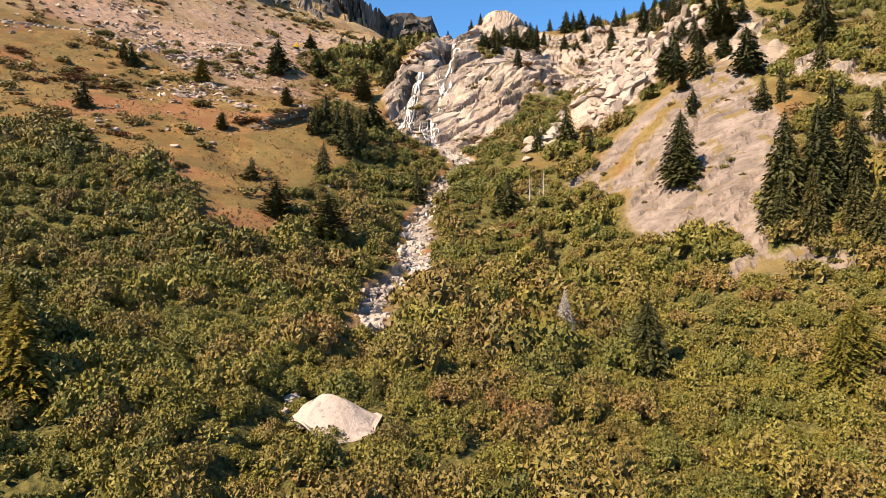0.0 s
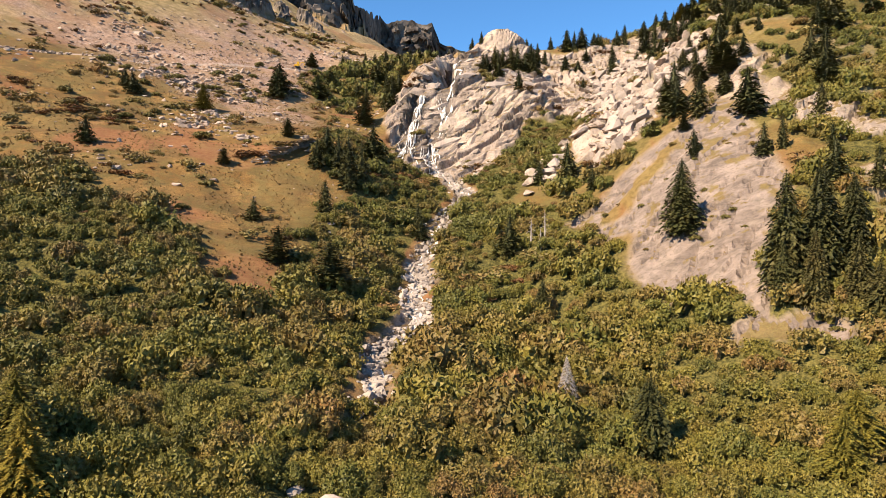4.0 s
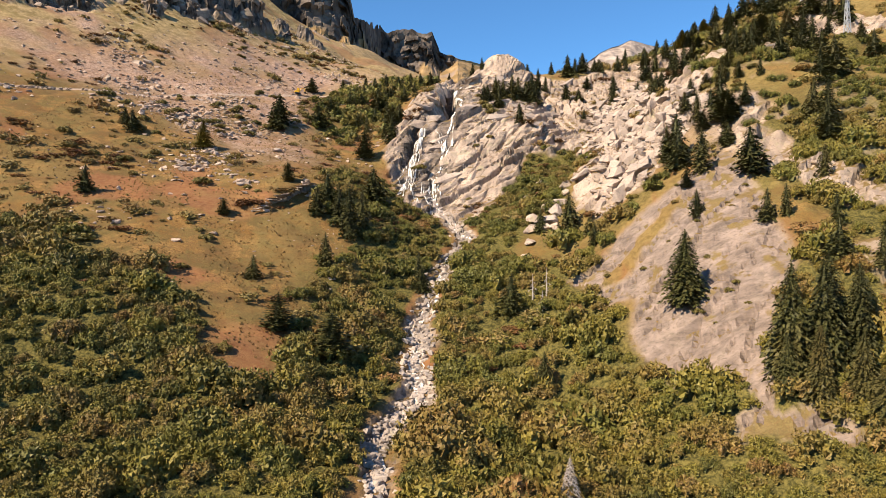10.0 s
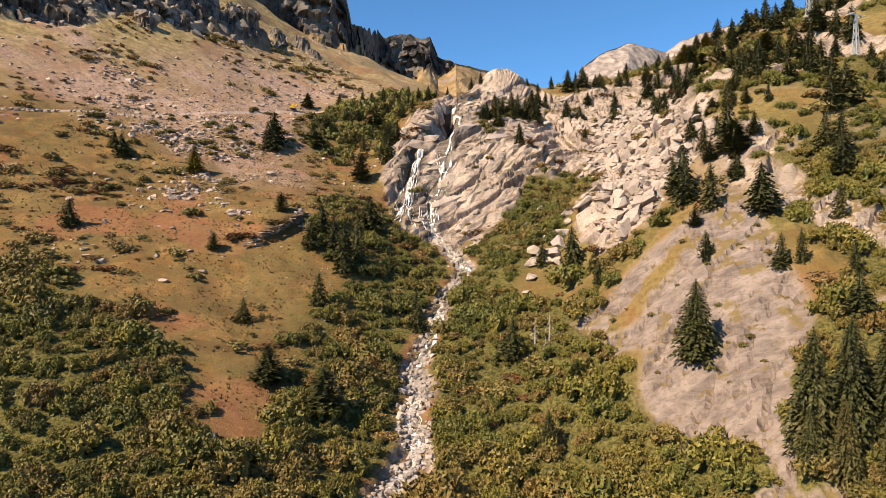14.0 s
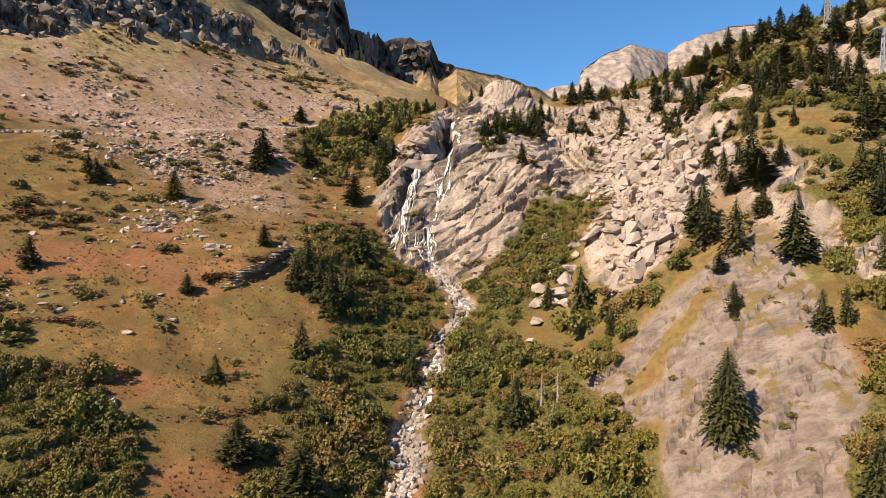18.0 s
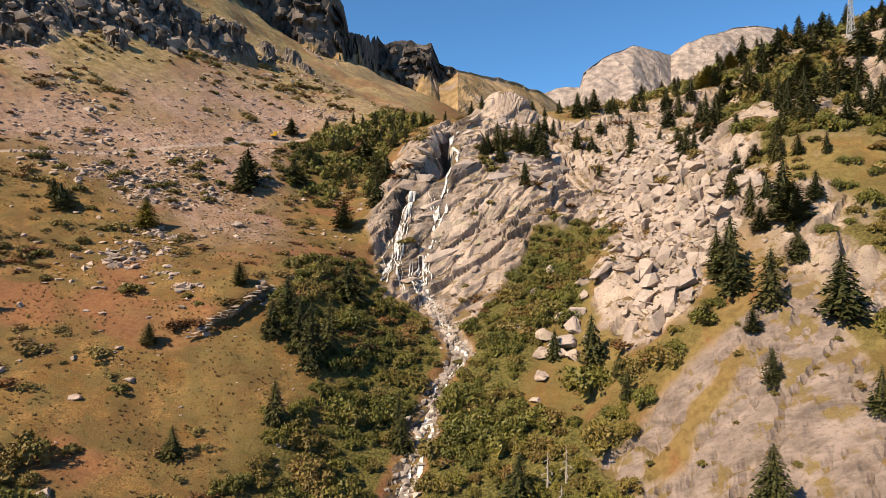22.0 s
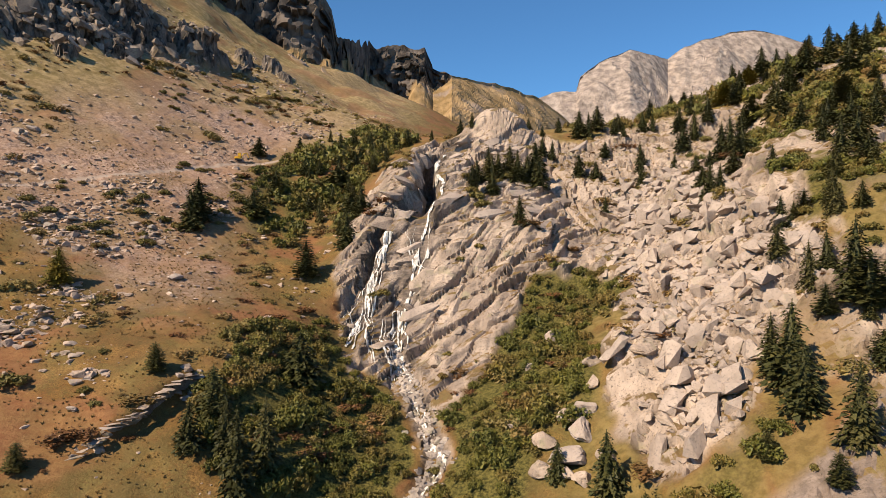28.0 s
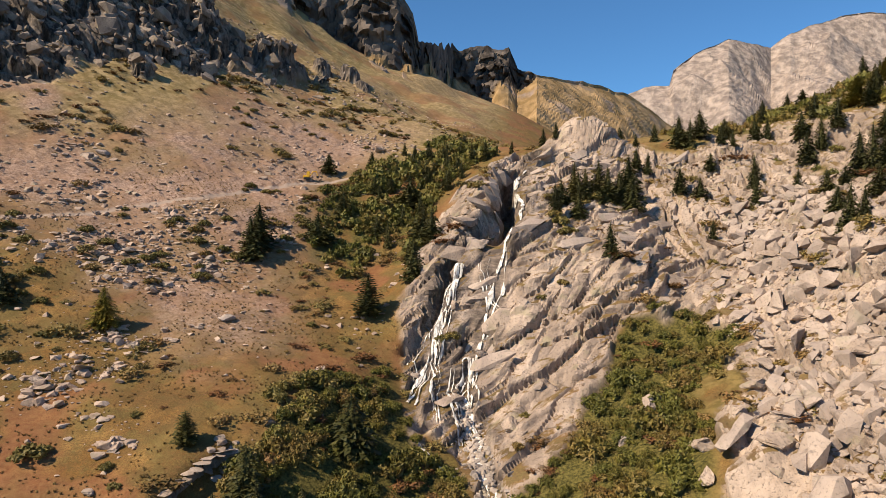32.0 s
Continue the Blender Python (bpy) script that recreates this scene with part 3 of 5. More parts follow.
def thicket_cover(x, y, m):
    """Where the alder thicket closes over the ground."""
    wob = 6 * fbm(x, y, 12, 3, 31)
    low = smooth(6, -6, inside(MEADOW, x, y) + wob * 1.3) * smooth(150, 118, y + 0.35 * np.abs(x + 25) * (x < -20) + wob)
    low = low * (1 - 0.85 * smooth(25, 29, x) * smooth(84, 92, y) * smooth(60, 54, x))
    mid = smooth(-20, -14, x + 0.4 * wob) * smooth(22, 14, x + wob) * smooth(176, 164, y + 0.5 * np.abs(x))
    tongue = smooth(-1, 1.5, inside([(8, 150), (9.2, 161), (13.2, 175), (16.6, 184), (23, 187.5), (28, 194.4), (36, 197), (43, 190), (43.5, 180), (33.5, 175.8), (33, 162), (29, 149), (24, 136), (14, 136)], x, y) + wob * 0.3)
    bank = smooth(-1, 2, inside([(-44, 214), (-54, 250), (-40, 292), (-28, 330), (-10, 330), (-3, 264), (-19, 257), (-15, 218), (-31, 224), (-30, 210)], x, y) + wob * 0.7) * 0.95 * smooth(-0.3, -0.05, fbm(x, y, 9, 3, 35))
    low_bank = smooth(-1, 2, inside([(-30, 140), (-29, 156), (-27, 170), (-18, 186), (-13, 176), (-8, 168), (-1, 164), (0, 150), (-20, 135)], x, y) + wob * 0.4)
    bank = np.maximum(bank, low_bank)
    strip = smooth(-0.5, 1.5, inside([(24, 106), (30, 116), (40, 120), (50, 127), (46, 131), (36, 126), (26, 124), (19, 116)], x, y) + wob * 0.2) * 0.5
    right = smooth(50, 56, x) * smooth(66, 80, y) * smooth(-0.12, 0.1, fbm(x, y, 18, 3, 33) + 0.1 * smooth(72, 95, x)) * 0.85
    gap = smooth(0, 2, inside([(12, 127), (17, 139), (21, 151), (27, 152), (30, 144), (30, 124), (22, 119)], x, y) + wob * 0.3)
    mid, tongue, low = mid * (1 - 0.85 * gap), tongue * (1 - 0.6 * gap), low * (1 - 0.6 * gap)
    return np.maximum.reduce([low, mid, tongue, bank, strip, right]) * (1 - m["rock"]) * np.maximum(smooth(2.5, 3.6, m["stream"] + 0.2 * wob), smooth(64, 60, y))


GROUND = build_hillside()

# ---- helpers for the things ----
from mathutils.bvhtree import BVHTree

rng = np.random.default_rng(7)
TREE = BVHTree.FromObject(GROUND, bpy.context.evaluated_depsgraph_get())


def drop(x, y):
    """The ground's height and normal under a place of the plan."""
    place, normal, _, _ = TREE.ray_cast(Vector((x, y, 600)), Vector((0, 0, -1)))
    return (place.z, normal) if place else (0.0, Vector((0, 0, 1)))


def mesh_of(name, verts, faces, materials, smooth_faces=False, slots=None):
    me = bpy.data.meshes.new(name)
    verts, faces = np.asarray(verts, float), np.asarray(faces, int)
    n = faces.shape[1]
    me.vertices.add(len(verts))
    me.vertices.foreach_set("co", verts.ravel())
    me.loops.add(faces.size)
    me.loops.foreach_set("vertex_index", faces.ravel())
    me.polygons.add(len(faces))
    me.polygons.foreach_set("loop_start", np.arange(0, faces.size, n))
    me.polygons.foreach_set("use_smooth", np.full(len(faces), smooth_faces))
    if slots is not None:
        me.polygons.foreach_set("material_index", slots)
    for material in materials:
        me.materials.append(material)
    me.update(calc_edges=True)
    return me


def piece(name, me, parent=None, label=""):
    ob = new(name, me)
    if parent is not None:
        ob.parent = parent
    if label:
        ob["label"] = label
    return ob


def joined(parts):
    """Several (verts, faces) as one."""
    verts, faces, k = [], [], 0
    for v, f in parts:
        verts.append(v)
        faces.append(np.asarray(f) + k)
        k += len(v)
    return np.concatenate(verts), np.concatenate(faces)


def tube(points, radii, sides=7):
    """A tapered tube through points, as quads."""
    points = [Vector(p) for p in points]
    verts, faces = [], []
    for k, (p, r) in enumerate(zip(points, radii)):
        way = (points[min(k + 1, len(points) - 1)] - points[max(k - 1, 0)]).normalized()
        a = way.orthogonal().normalized()
        b = way.cross(a)
        for s in range(sides):
            t = 2 * math.pi * s / sides
            verts.append(p + r * (math.cos(t) * a + math.sin(t) * b))
        if k:
            for s in range(sides):
                faces.append(((k - 1) * sides + s, (k - 1) * sides + (s + 1) % sides, k * sides + (s + 1) % sides, k * sides + s))
    return np.array([tuple(v) for v in verts]), np.array(faces)


def sprays(centres, ways, ups, length, width):
    """Small leaf sprays: centre, the way they point, the side that looks up."""
    ways = ways / (np.linalg.norm(ways, axis=1, keepdims=True) + 1e-9)
    side = np.cross(ways, ups)
    side /= np.linalg.norm(side, axis=1, keepdims=True) + 1e-9
    length, width = np.broadcast_to(length, len(centres))[:, None], np.broadcast_to(width, len(centres))[:, None]
    back = centres - ways * length * 0.45
    verts = np.stack([back + side * width * 0.5, centres + ways * length * 0.55, back - side * width * 0.5], 1).reshape(-1, 3)
    return verts, np.arange(len(verts)).reshape(-1, 3)


def tri(faces):
    faces = np.asarray(faces)
    return np.concatenate([faces[:, [0, 1, 2]], faces[:, [0, 2, 3]]])


def ball_points(n, r):
    v = r.normal(size=(n, 3))
    return v / np.linalg.norm(v, axis=1, keepdims=True)


# ---- plant materials ----
def foliage(name, dark, mid, light, autumn, autumn_from=0.6, each=False, grain_size=9.0, green=None):
    """Leaves: every plant has its own hue between green and autumn, and every leaf its own lightness."""
    n = Nodes(name, 0.6, 0.25)
    tone = n.attribute("tone")
    if each:
        tone = n.each()
    patch = n.noise(0.1, 4, 0.6)
    hue = n.math("ADD", n.math("MULTIPLY", tone, 0.55), n.math("MULTIPLY", n.math("SUBTRACT", patch, 0.5), 1.5))
    hue = n.math("ADD", hue, 0.5 - autumn_from + 0.3)
    deep = green or tuple(0.75 * c for c in mid)
    col = n.ramp(hue, (0.0, tuple(0.62 * c for c in deep)), (0.25, deep), (0.48, mid), (0.62, tuple(0.5 * (a + b) for a, b in zip(mid, autumn))), (0.8, autumn), (1.0, tuple(c * k for c, k in zip(autumn, (0.95, 0.72, 0.7)))))
    shade = n.math("FRACT", n.math("MULTIPLY", tone, 7.3), 0.0)
    col = n.mix(n.ramp(shade, (0.0, 0.5), (0.6, 0.0)), col, dark)
    leaf = n.island()
    col = n.mix(n.ramp(leaf, (0.5, 0.0), (1.0, 0.42)), col, light)
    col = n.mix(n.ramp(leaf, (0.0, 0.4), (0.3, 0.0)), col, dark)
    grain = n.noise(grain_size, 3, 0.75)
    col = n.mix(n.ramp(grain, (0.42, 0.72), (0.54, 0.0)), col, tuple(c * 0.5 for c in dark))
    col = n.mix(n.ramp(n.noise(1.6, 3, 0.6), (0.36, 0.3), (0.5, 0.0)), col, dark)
    return n.done(col)


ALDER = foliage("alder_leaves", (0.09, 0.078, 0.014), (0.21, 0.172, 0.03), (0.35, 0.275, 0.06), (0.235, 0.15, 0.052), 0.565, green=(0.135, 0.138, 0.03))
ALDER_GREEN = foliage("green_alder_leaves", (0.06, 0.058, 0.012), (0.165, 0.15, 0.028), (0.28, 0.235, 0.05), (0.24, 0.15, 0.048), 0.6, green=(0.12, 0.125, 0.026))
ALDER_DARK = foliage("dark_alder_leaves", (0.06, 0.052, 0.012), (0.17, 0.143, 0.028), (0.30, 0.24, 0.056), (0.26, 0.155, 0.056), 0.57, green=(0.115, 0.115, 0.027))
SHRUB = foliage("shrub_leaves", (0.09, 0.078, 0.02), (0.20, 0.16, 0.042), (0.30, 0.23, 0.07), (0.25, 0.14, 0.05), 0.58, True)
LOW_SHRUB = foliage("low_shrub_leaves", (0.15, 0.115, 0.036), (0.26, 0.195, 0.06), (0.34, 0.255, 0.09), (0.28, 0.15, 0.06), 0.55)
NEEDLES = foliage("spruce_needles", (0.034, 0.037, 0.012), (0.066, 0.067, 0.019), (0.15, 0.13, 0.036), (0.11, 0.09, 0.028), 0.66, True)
LARCH = foliage("larch_needles", (0.10, 0.095, 0.018), (0.2, 0.165, 0.025), (0.36, 0.27, 0.04), (0.34, 0.22, 0.03), 0.55, True)
GRASS = foliage("dry_grass", (0.20, 0.12, 0.042), (0.29, 0.175, 0.065), (0.38, 0.25, 0.105), (0.22, 0.16, 0.055), 0.56)
RUST = foliage("bilberry_leaves", (0.10, 0.05, 0.02), (0.2, 0.085, 0.032), (0.27, 0.14, 0.05), (0.13, 0.10, 0.03), 0.58)


def wood(name, a, b):
    n = Nodes(name, 0.9, 0.15)
    grain = n.noise(3.0, 5, 0.6, ((0, 0, 0), (1, 1, 0.25)))
    n.bump(grain, 0.6, 0.04)
    return n.done(n.mix(grain, a, b))


BARK = wood("bark", (0.05, 0.036, 0.026), (0.15, 0.11, 0.085))
DEAD_WOOD = wood("dead_wood", (0.24, 0.205, 0.19), (0.42, 0.37, 0.35))


def stone_material(name, **colours):
    n = Nodes(name, 0.9, 0.2)
    col, fine, veins = granite_colour(n, **colours)
    shade = n.each()
    col = n.mix(n.ramp(shade, (0.0, 0.5), (0.7, 0.0)), col, colours.get("mid", (0.36, 0.305, 0.28)))
    n.bump(n.math("ADD", fine, veins), 0.6, 0.18)
    return n.done(col)


GRANITE = stone_material("granite")
WASHED = stone_material("washed_granite", light=(0.46, 0.39, 0.34), mid=(0.27, 0.225, 0.195), dark=(0.09, 0.075, 0.068))
SCREE_STONE = stone_material("scree_stone", light=(0.50, 0.385, 0.31), mid=(0.33, 0.245, 0.195), dark=(0.09, 0.072, 0.064))


# dark rock of the crags; also paints the shade under the meadow ledge
CRAG_AND_SHADE_ROCK = stone_material("dark_crag_rock", light=(0.38, 0.305, 0.25), mid=(0.15, 0.12, 0.10), dark=(0.02, 0.017, 0.015))


def water_material():
    n = Nodes("white_water", 0.25, 0.5)
    foam = n.noise(2.2, 5, 0.7, ((0, 0, 0), (1.0, 0.35, 0.35)))
    return n.done(n.mix(n.ramp(foam, (0.38, 0.0), (0.55, 1.0)), (0.24, 0.21, 0.185), (0.78, 0.75, 0.70)))


WATER = water_material()


# ---- plants ----
def bush_mesh(r, leaves, lobes, size, flat=0.75):
    """A dome of leafy lobes of radius about 1: leaf sprays over solid leafy cores."""
    spots = []
    for k in range(lobes):
        a, d = 2.4 * k + r.uniform(-0.5, 0.5), 0.68 * math.sqrt((k + 0.3) / lobes)
        spots.append((d * math.cos(a), d * math.sin(a), flat * (0.22 + 0.66 * (1 - d) * r.uniform(0.7, 1.3)), r.uniform(0.7, 1.15) * 0.98 / math.sqrt(lobes)))
    parts = []
    per = max(4, leaves // lobes)
    for x, y, z, s in spots:
        v = ball_points(per, r)
        v[:, 2] = np.abs(v[:, 2]) * 1.05 - 0.25
        c = np.array((x, y, z)) + v * s * r.uniform(0.7, 1.25, (per, 1))
        way = 0.9 * np.cross(v, ball_points(per, r)) + 0.35 * v + np.array((0, 0, 0.2))
        up = v + 0.42 * ball_points(per, r)
        parts.append(sprays(c, way, up, size * r.uniform(0.8, 1.5, per), size * r.uniform(0.6, 1.05, per)))
        # the leafy core
        n = 4
        ring = []
        for j, (h, w) in enumerate(((-0.95, 0.4), (-0.25, 0.5), (0.25, 0.34), (0.45, 0.05))):
            for q in range(n):
                t = 2 * math.pi * (q + 0.5 * j) / n
                ring.append((x + s * w * math.cos(t) * r.uniform(0.85, 1.1), y + s * w * math.sin(t) * r.uniform(0.85, 1.1), max(0.0, z + s * h)))
        core = [(j * n + q, j * n + (q + 1) % n, (j + 1) * n + (q + 1) % n, (j + 1) * n + q) for j in range(3) for q in range(n)]
        parts.append((np.array(ring), tri(core)))
    return joined(parts)


def conifer_mesh(r, levels=17, branches=8, per=5, spread=0.2, droop=0.35, ragged=0.25, fullness=0.65, thin=0.75):
    """A crown of unit height: whorls of drooping boughs, each of several needle sprays, round a thin leafy core."""
    c, way, up, ln, wd = [], [], [], [], []
    for k in range(levels):
        f = k / (levels - 1)
        z = 0.06 + 0.92 * f
        reach = spread * ((1 - f) ** fullness) * (0.55 + 0.45 * min(1, f * 7)) + 0.012
        count = max(3, int(branches * (1 - 0.55 * f)))
        for b in range(count):
            a = 2 * math.pi * (b + r.uniform(-0.3, 0.3)) / count + 2.4 * k
            long = reach * r.uniform(1 - ragged, 1 + ragged)
            tip = np.array((math.cos(a), math.sin(a), 0.0))
            for q in range(2 * per):
                s = (q // 2 + r.uniform(0.3, 1.0)) / per
                p = tip * long * s + np.array((0, 0, z - droop * long * s * s + r.uniform(-0.01, 0.01)))
                turn = (1 if q % 2 else -1) * r.uniform(0.15, 0.95)
                d = np.array((math.cos(a + turn), math.sin(a + turn), -droop * 1.1 * s + r.uniform(-0.15, 0.3)))
                c.append(p + 0.3 * thin * long * d * 0.4)
                way.append(d)
                up.append((r.uniform(-0.7, 0.7), r.uniform(-0.7, 0.7), 1.0))
                ln.append((0.4 * long * (1.15 - 0.5 * s) + 0.012) * r.uniform(0.8, 1.25) * thin ** 0.5)
                wd.append((0.26 * long + 0.008) * r.uniform(0.7, 1.2) * thin)
    crown = sprays(np.array(c), np.array(way), np.array(up), np.array(ln), np.array(wd))
    n, rows = 7, []
    for h, w in ((0.05, 0.45), (0.3, 0.5), (0.6, 0.42), (0.96, 0.05)):
        for q in range(n):
            t = 2 * math.pi * q / n
            rows.append((spread * w * (1 - h * 0.75) * math.cos(t) * r.uniform(0.8, 1.2), spread * w * (1 - h * 0.75) * math.sin(t) * r.uniform(0.8, 1.2), h))
    core = [(j * n + q, j * n + (q + 1) % n, (j + 1) * n + (q + 1) % n, (j + 1) * n + q) for j in range(3) for q in range(n)]
    return joined([crown, (np.array(rows), tri(core))])


def trunk_mesh(r):
    return tube([(0, 0, -0.06), (r.uniform(-0.004, 0.004), 0, 0.3), (r.uniform(-0.006, 0.006), 0.003, 0.7), (0, 0, 0.985)], (0.02, 0.015, 0.008, 0.002))


def tree_kind(name, label, seed, leaf, **shape):
    r = np.random.default_rng(seed)
    base = new(name)
    base.empty_display_size = 0.3
    v, f = trunk_mesh(r)
    piece("trunk", mesh_of("trunk", v, f, [BARK], True), base)
    v, f = conifer_mesh(r, **shape)
    piece("crown", mesh_of("crown", v, f, [leaf]), base)
    tagged(base, label, "tree", "conifers on the mountainside")
    return base


SPRUCE = [tree_kind("spruce_tree", "dark green spruce with layered drooping boughs", s, NEEDLES, levels=20, branches=12, per=4, spread=sp, droop=dr, ragged=rg, thin=1.0)
          for s, sp, dr, rg in ((1, 0.29, 0.45, 0.3), (2, 0.33, 0.4, 0.35), (3, 0.26, 0.5, 0.25), (4, 0.36, 0.4, 0.4))]
TALL_SPRUCE = [tree_kind("spruce_tree", "tall dark green spruce with many layered boughs", s, NEEDLES, levels=32, branches=17, per=7, spread=sp, droop=0.5, ragged=0.3, thin=0.6)
               for s, sp in ((31, 0.32), (32, 0.28))]
PINE = [tree_kind("pine_tree", "dense rounded young mountain pine, dark green", s, NEEDLES, levels=22, branches=14, per=4, thin=0.9, spread=0.27, droop=0.12, ragged=0.22, fullness=0.42) for s in (11, 12)]
GOLD = [tree_kind("larch_tree", "larch turning yellow green in autumn", s, LARCH, levels=40, branches=20, per=9, spread=0.27, droop=0.3, ragged=0.5, fullness=0.6, thin=0.4) for s in (21, 22)]


PLANTED = set()


def plant(kinds, spots, slim=1.0):
    """Set trees at (x, y, height); the first of each kind is moved, the others are copies."""
    for k, (x, y, h) in enumerate(spots):
        kind = kinds[k % len(kinds)]
        z, _ = drop(x, y)
        w = h * slim * rng.uniform(0.88, 1.15)
        m = pose(x, y, z - 0.02 * h, rng.uniform(-2, 2), rng.uniform(-2, 2), rng.uniform(0, 360))
        if kind.name not in PLANTED:
            PLANTED.add(kind.name)
            kind.matrix_basis = m
            ob = kind
        else:
            ob = copy_thing(kind, m)
        ob.scale = (w, w, h)


# ---- distant ridges ----
def distance_rock(name, dark, light, grass, grass_share, relief_height):
    n = Nodes(name, 0.95, 0.1)
    rock = n.mix(n.ramp(n.noise(0.05, 6, 0.65, ((0, 0, 0), (1, 1, 0.5))), (0.38, 0.0), (0.62, 1.0)), dark, light)
    turf = n.mix(n.ramp(n.noise(0.035, 5, 0.6), (0.4, 0.0), (0.62, 1.0)), grass[0], grass[1])
    turf = n.mix(n.ramp(n.noise(0.02, 4, 0.6), (0.56, 0.0), (0.66, 0.8)), turf, (0.25, 0.2, 0.18))
    n.bump(n.noise(0.06, 7, 0.7), 1.0, relief_height)
    return n.done(n.mix(n.math("MULTIPLY", n.attribute("turf"), grass_share), rock, turf))


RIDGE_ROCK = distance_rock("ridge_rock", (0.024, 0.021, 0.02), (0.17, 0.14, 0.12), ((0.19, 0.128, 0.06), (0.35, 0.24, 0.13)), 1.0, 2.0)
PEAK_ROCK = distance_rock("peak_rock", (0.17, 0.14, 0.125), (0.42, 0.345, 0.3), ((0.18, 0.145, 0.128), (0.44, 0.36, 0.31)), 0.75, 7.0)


def ridge(name, label, line, material, steep, rough, foot, cols=340, rows=70, carve=2.2):
    """A ridge seen from the valley: crags along the top, turf and scree below, and a slope behind."""
    line = np.array(line, float)
    t = np.linspace(0, len(line) - 1, cols)
    x, y, top, crag = [np.interp(t, np.arange(len(line)), line[:, k]) for k in range(4)]
    arc = np.concatenate([[0], np.cumsum(np.hypot(np.diff(x), np.diff(y)))])
    s = np.hypot(x - 5, y - 60)
    dx, dy = (5 - x) / s, (60 - y) / s
    tooth = rough * 0.6 * fbm(arc, arc * 0, rough * 6, 4, 3) + 0.25 * np.minimum(crag, 40) * fbm(arc, arc * 0, rough * 2, 3, 9)
    back = 12
    fall = np.concatenate([-np.linspace(1, 0.05, back), np.linspace(0, 1, rows) ** 1.5])
    co = np.zeros((len(fall), cols, 3))
    turf = np.zeros((len(fall), cols))
    total = top - foot
    for j, f in enumerate(fall):
        if f < 0:
            out, down = f * total * 1.2, -f * total * 0.8
            turf[j] = 1
        else:
            down = f * total
            c = crag * (0.85 + 0.6 * fbm(arc, arc * 0, rough * 5, 3, 5))
            cliff = np.minimum(down, c)
            out = 0.35 * cliff + np.maximum(down - c, 0) / steep
            craggy = smooth(0.2, 1.0, crag / 12) * smooth(1.3, 0.9, down / (c + 1)) * smooth(0, 0.3, down / (c + 1))
            block = cells(arc, down * 1.4, rough * 1.1, 4)
            out = out + rough * craggy * (1.3 * (block[2] - 0.5) + 1.2 * block[3])
            turf[j] = np.where(crag < 10, 1.0, smooth(-4, 8, down - c + rough * fbm(arc, down, rough * 3, 3, 6)))
        px, py, pz = x + dx * out, y + dy * out, top - down + tooth * np.exp(-np.abs(down) / (rough * 1.5))
        pz = pz - 0.35 * rough * np.abs(fbm(px, py, rough * 2.2, 4, 79)) * smooth(0, rough, np.abs(down)) - rough * carve * np.abs(fbm(px, py, rough * 9, 5, 78)) * smooth(0, rough * 3, np.abs(down)) + rough * 0.8 * fbm(px, py, rough * 5, 4, 77) * smooth(rough, rough * 4, np.abs(down))
        if f >= 0 and foot > 110:
            pz = np.where((py < 640) & (down > c + 4), np.minimum(pz, loft(px, py) + 3 - 0.12 * (down - c)), pz)
        co[j, :, 0], co[j, :, 1], co[j, :, 2] = px, py, pz
    k = np.arange(len(fall) * cols).reshape(len(fall), cols)
    faces = np.stack([k[1:, :-1], k[1:, 1:], k[:-1, 1:], k[:-1, :-1]], -1).reshape(-1, 4)
    me = mesh_of(name, co.reshape(-1, 3), faces, [material])
    a = me.attributes.new("turf", "FLOAT", "POINT")
    a.data.foreach_set("value", turf.ravel().astype(np.float32))
    return tagged(new(name, me), label, "mountain ridge", kind="structure")


ridge("backdrop_ridge", "grassy ridge with dark broken crags", [
    (-206, 527, 330, 30), (-177, 531, 308, 30), (-158, 553, 295, 60), (-146, 575, 313, 75), (-130, 587, 322, 80), (-104, 601, 319, 80),
    (-92, 612, 306, 60), (-88, 618, 279, 20), (-84, 664, 289, 12), (-87, 865, 357, 60), (-53, 890, 362, 80), (-17, 905, 364, 80), (-6, 916, 340, 55),
    (20, 930, 336, 4), (61, 986, 343, 4), (114, 1043, 346, 6), (164, 1100, 347, 4), (237, 1160, 313, 4), (365, 1228, 259, 4)], RIDGE_ROCK, 0.5, 9, 128)
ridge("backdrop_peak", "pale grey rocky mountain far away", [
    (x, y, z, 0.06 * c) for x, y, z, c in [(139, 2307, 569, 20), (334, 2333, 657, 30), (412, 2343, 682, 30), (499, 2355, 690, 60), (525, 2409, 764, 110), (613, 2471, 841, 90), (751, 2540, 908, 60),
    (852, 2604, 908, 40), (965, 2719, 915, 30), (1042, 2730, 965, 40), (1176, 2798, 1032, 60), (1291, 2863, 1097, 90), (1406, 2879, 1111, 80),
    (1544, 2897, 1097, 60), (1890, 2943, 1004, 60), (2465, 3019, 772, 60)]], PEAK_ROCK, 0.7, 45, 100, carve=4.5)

# ---- trees ----
MEADOW_SPRUCES = [(-74.8, 131.4, 5.3), (-83.9, 170.3, 5.5), (-87.5, 173.3, 4.3), (-17.9, 159.1, 7.8), (-55.2, 212.2, 9.5), (-34, 112.4, 3.8), (-23, 122, 6),  (-55.6, 265.7, 5.9), (-44.5, 277.7, 5), (-15.7, 221.8, 7.5), (-17, 204.8, 9.2),
                  (-26.2, 248.3, 8.9), (-43, 239.4, 6.4), (-26.5, 143.6, 6.7), (-54.7, 207.1, 8.9), (-18.7, 225.7, 7.1), (-4.6, 126.3, 5.1), (-44.1, 221.9, 7.2)]
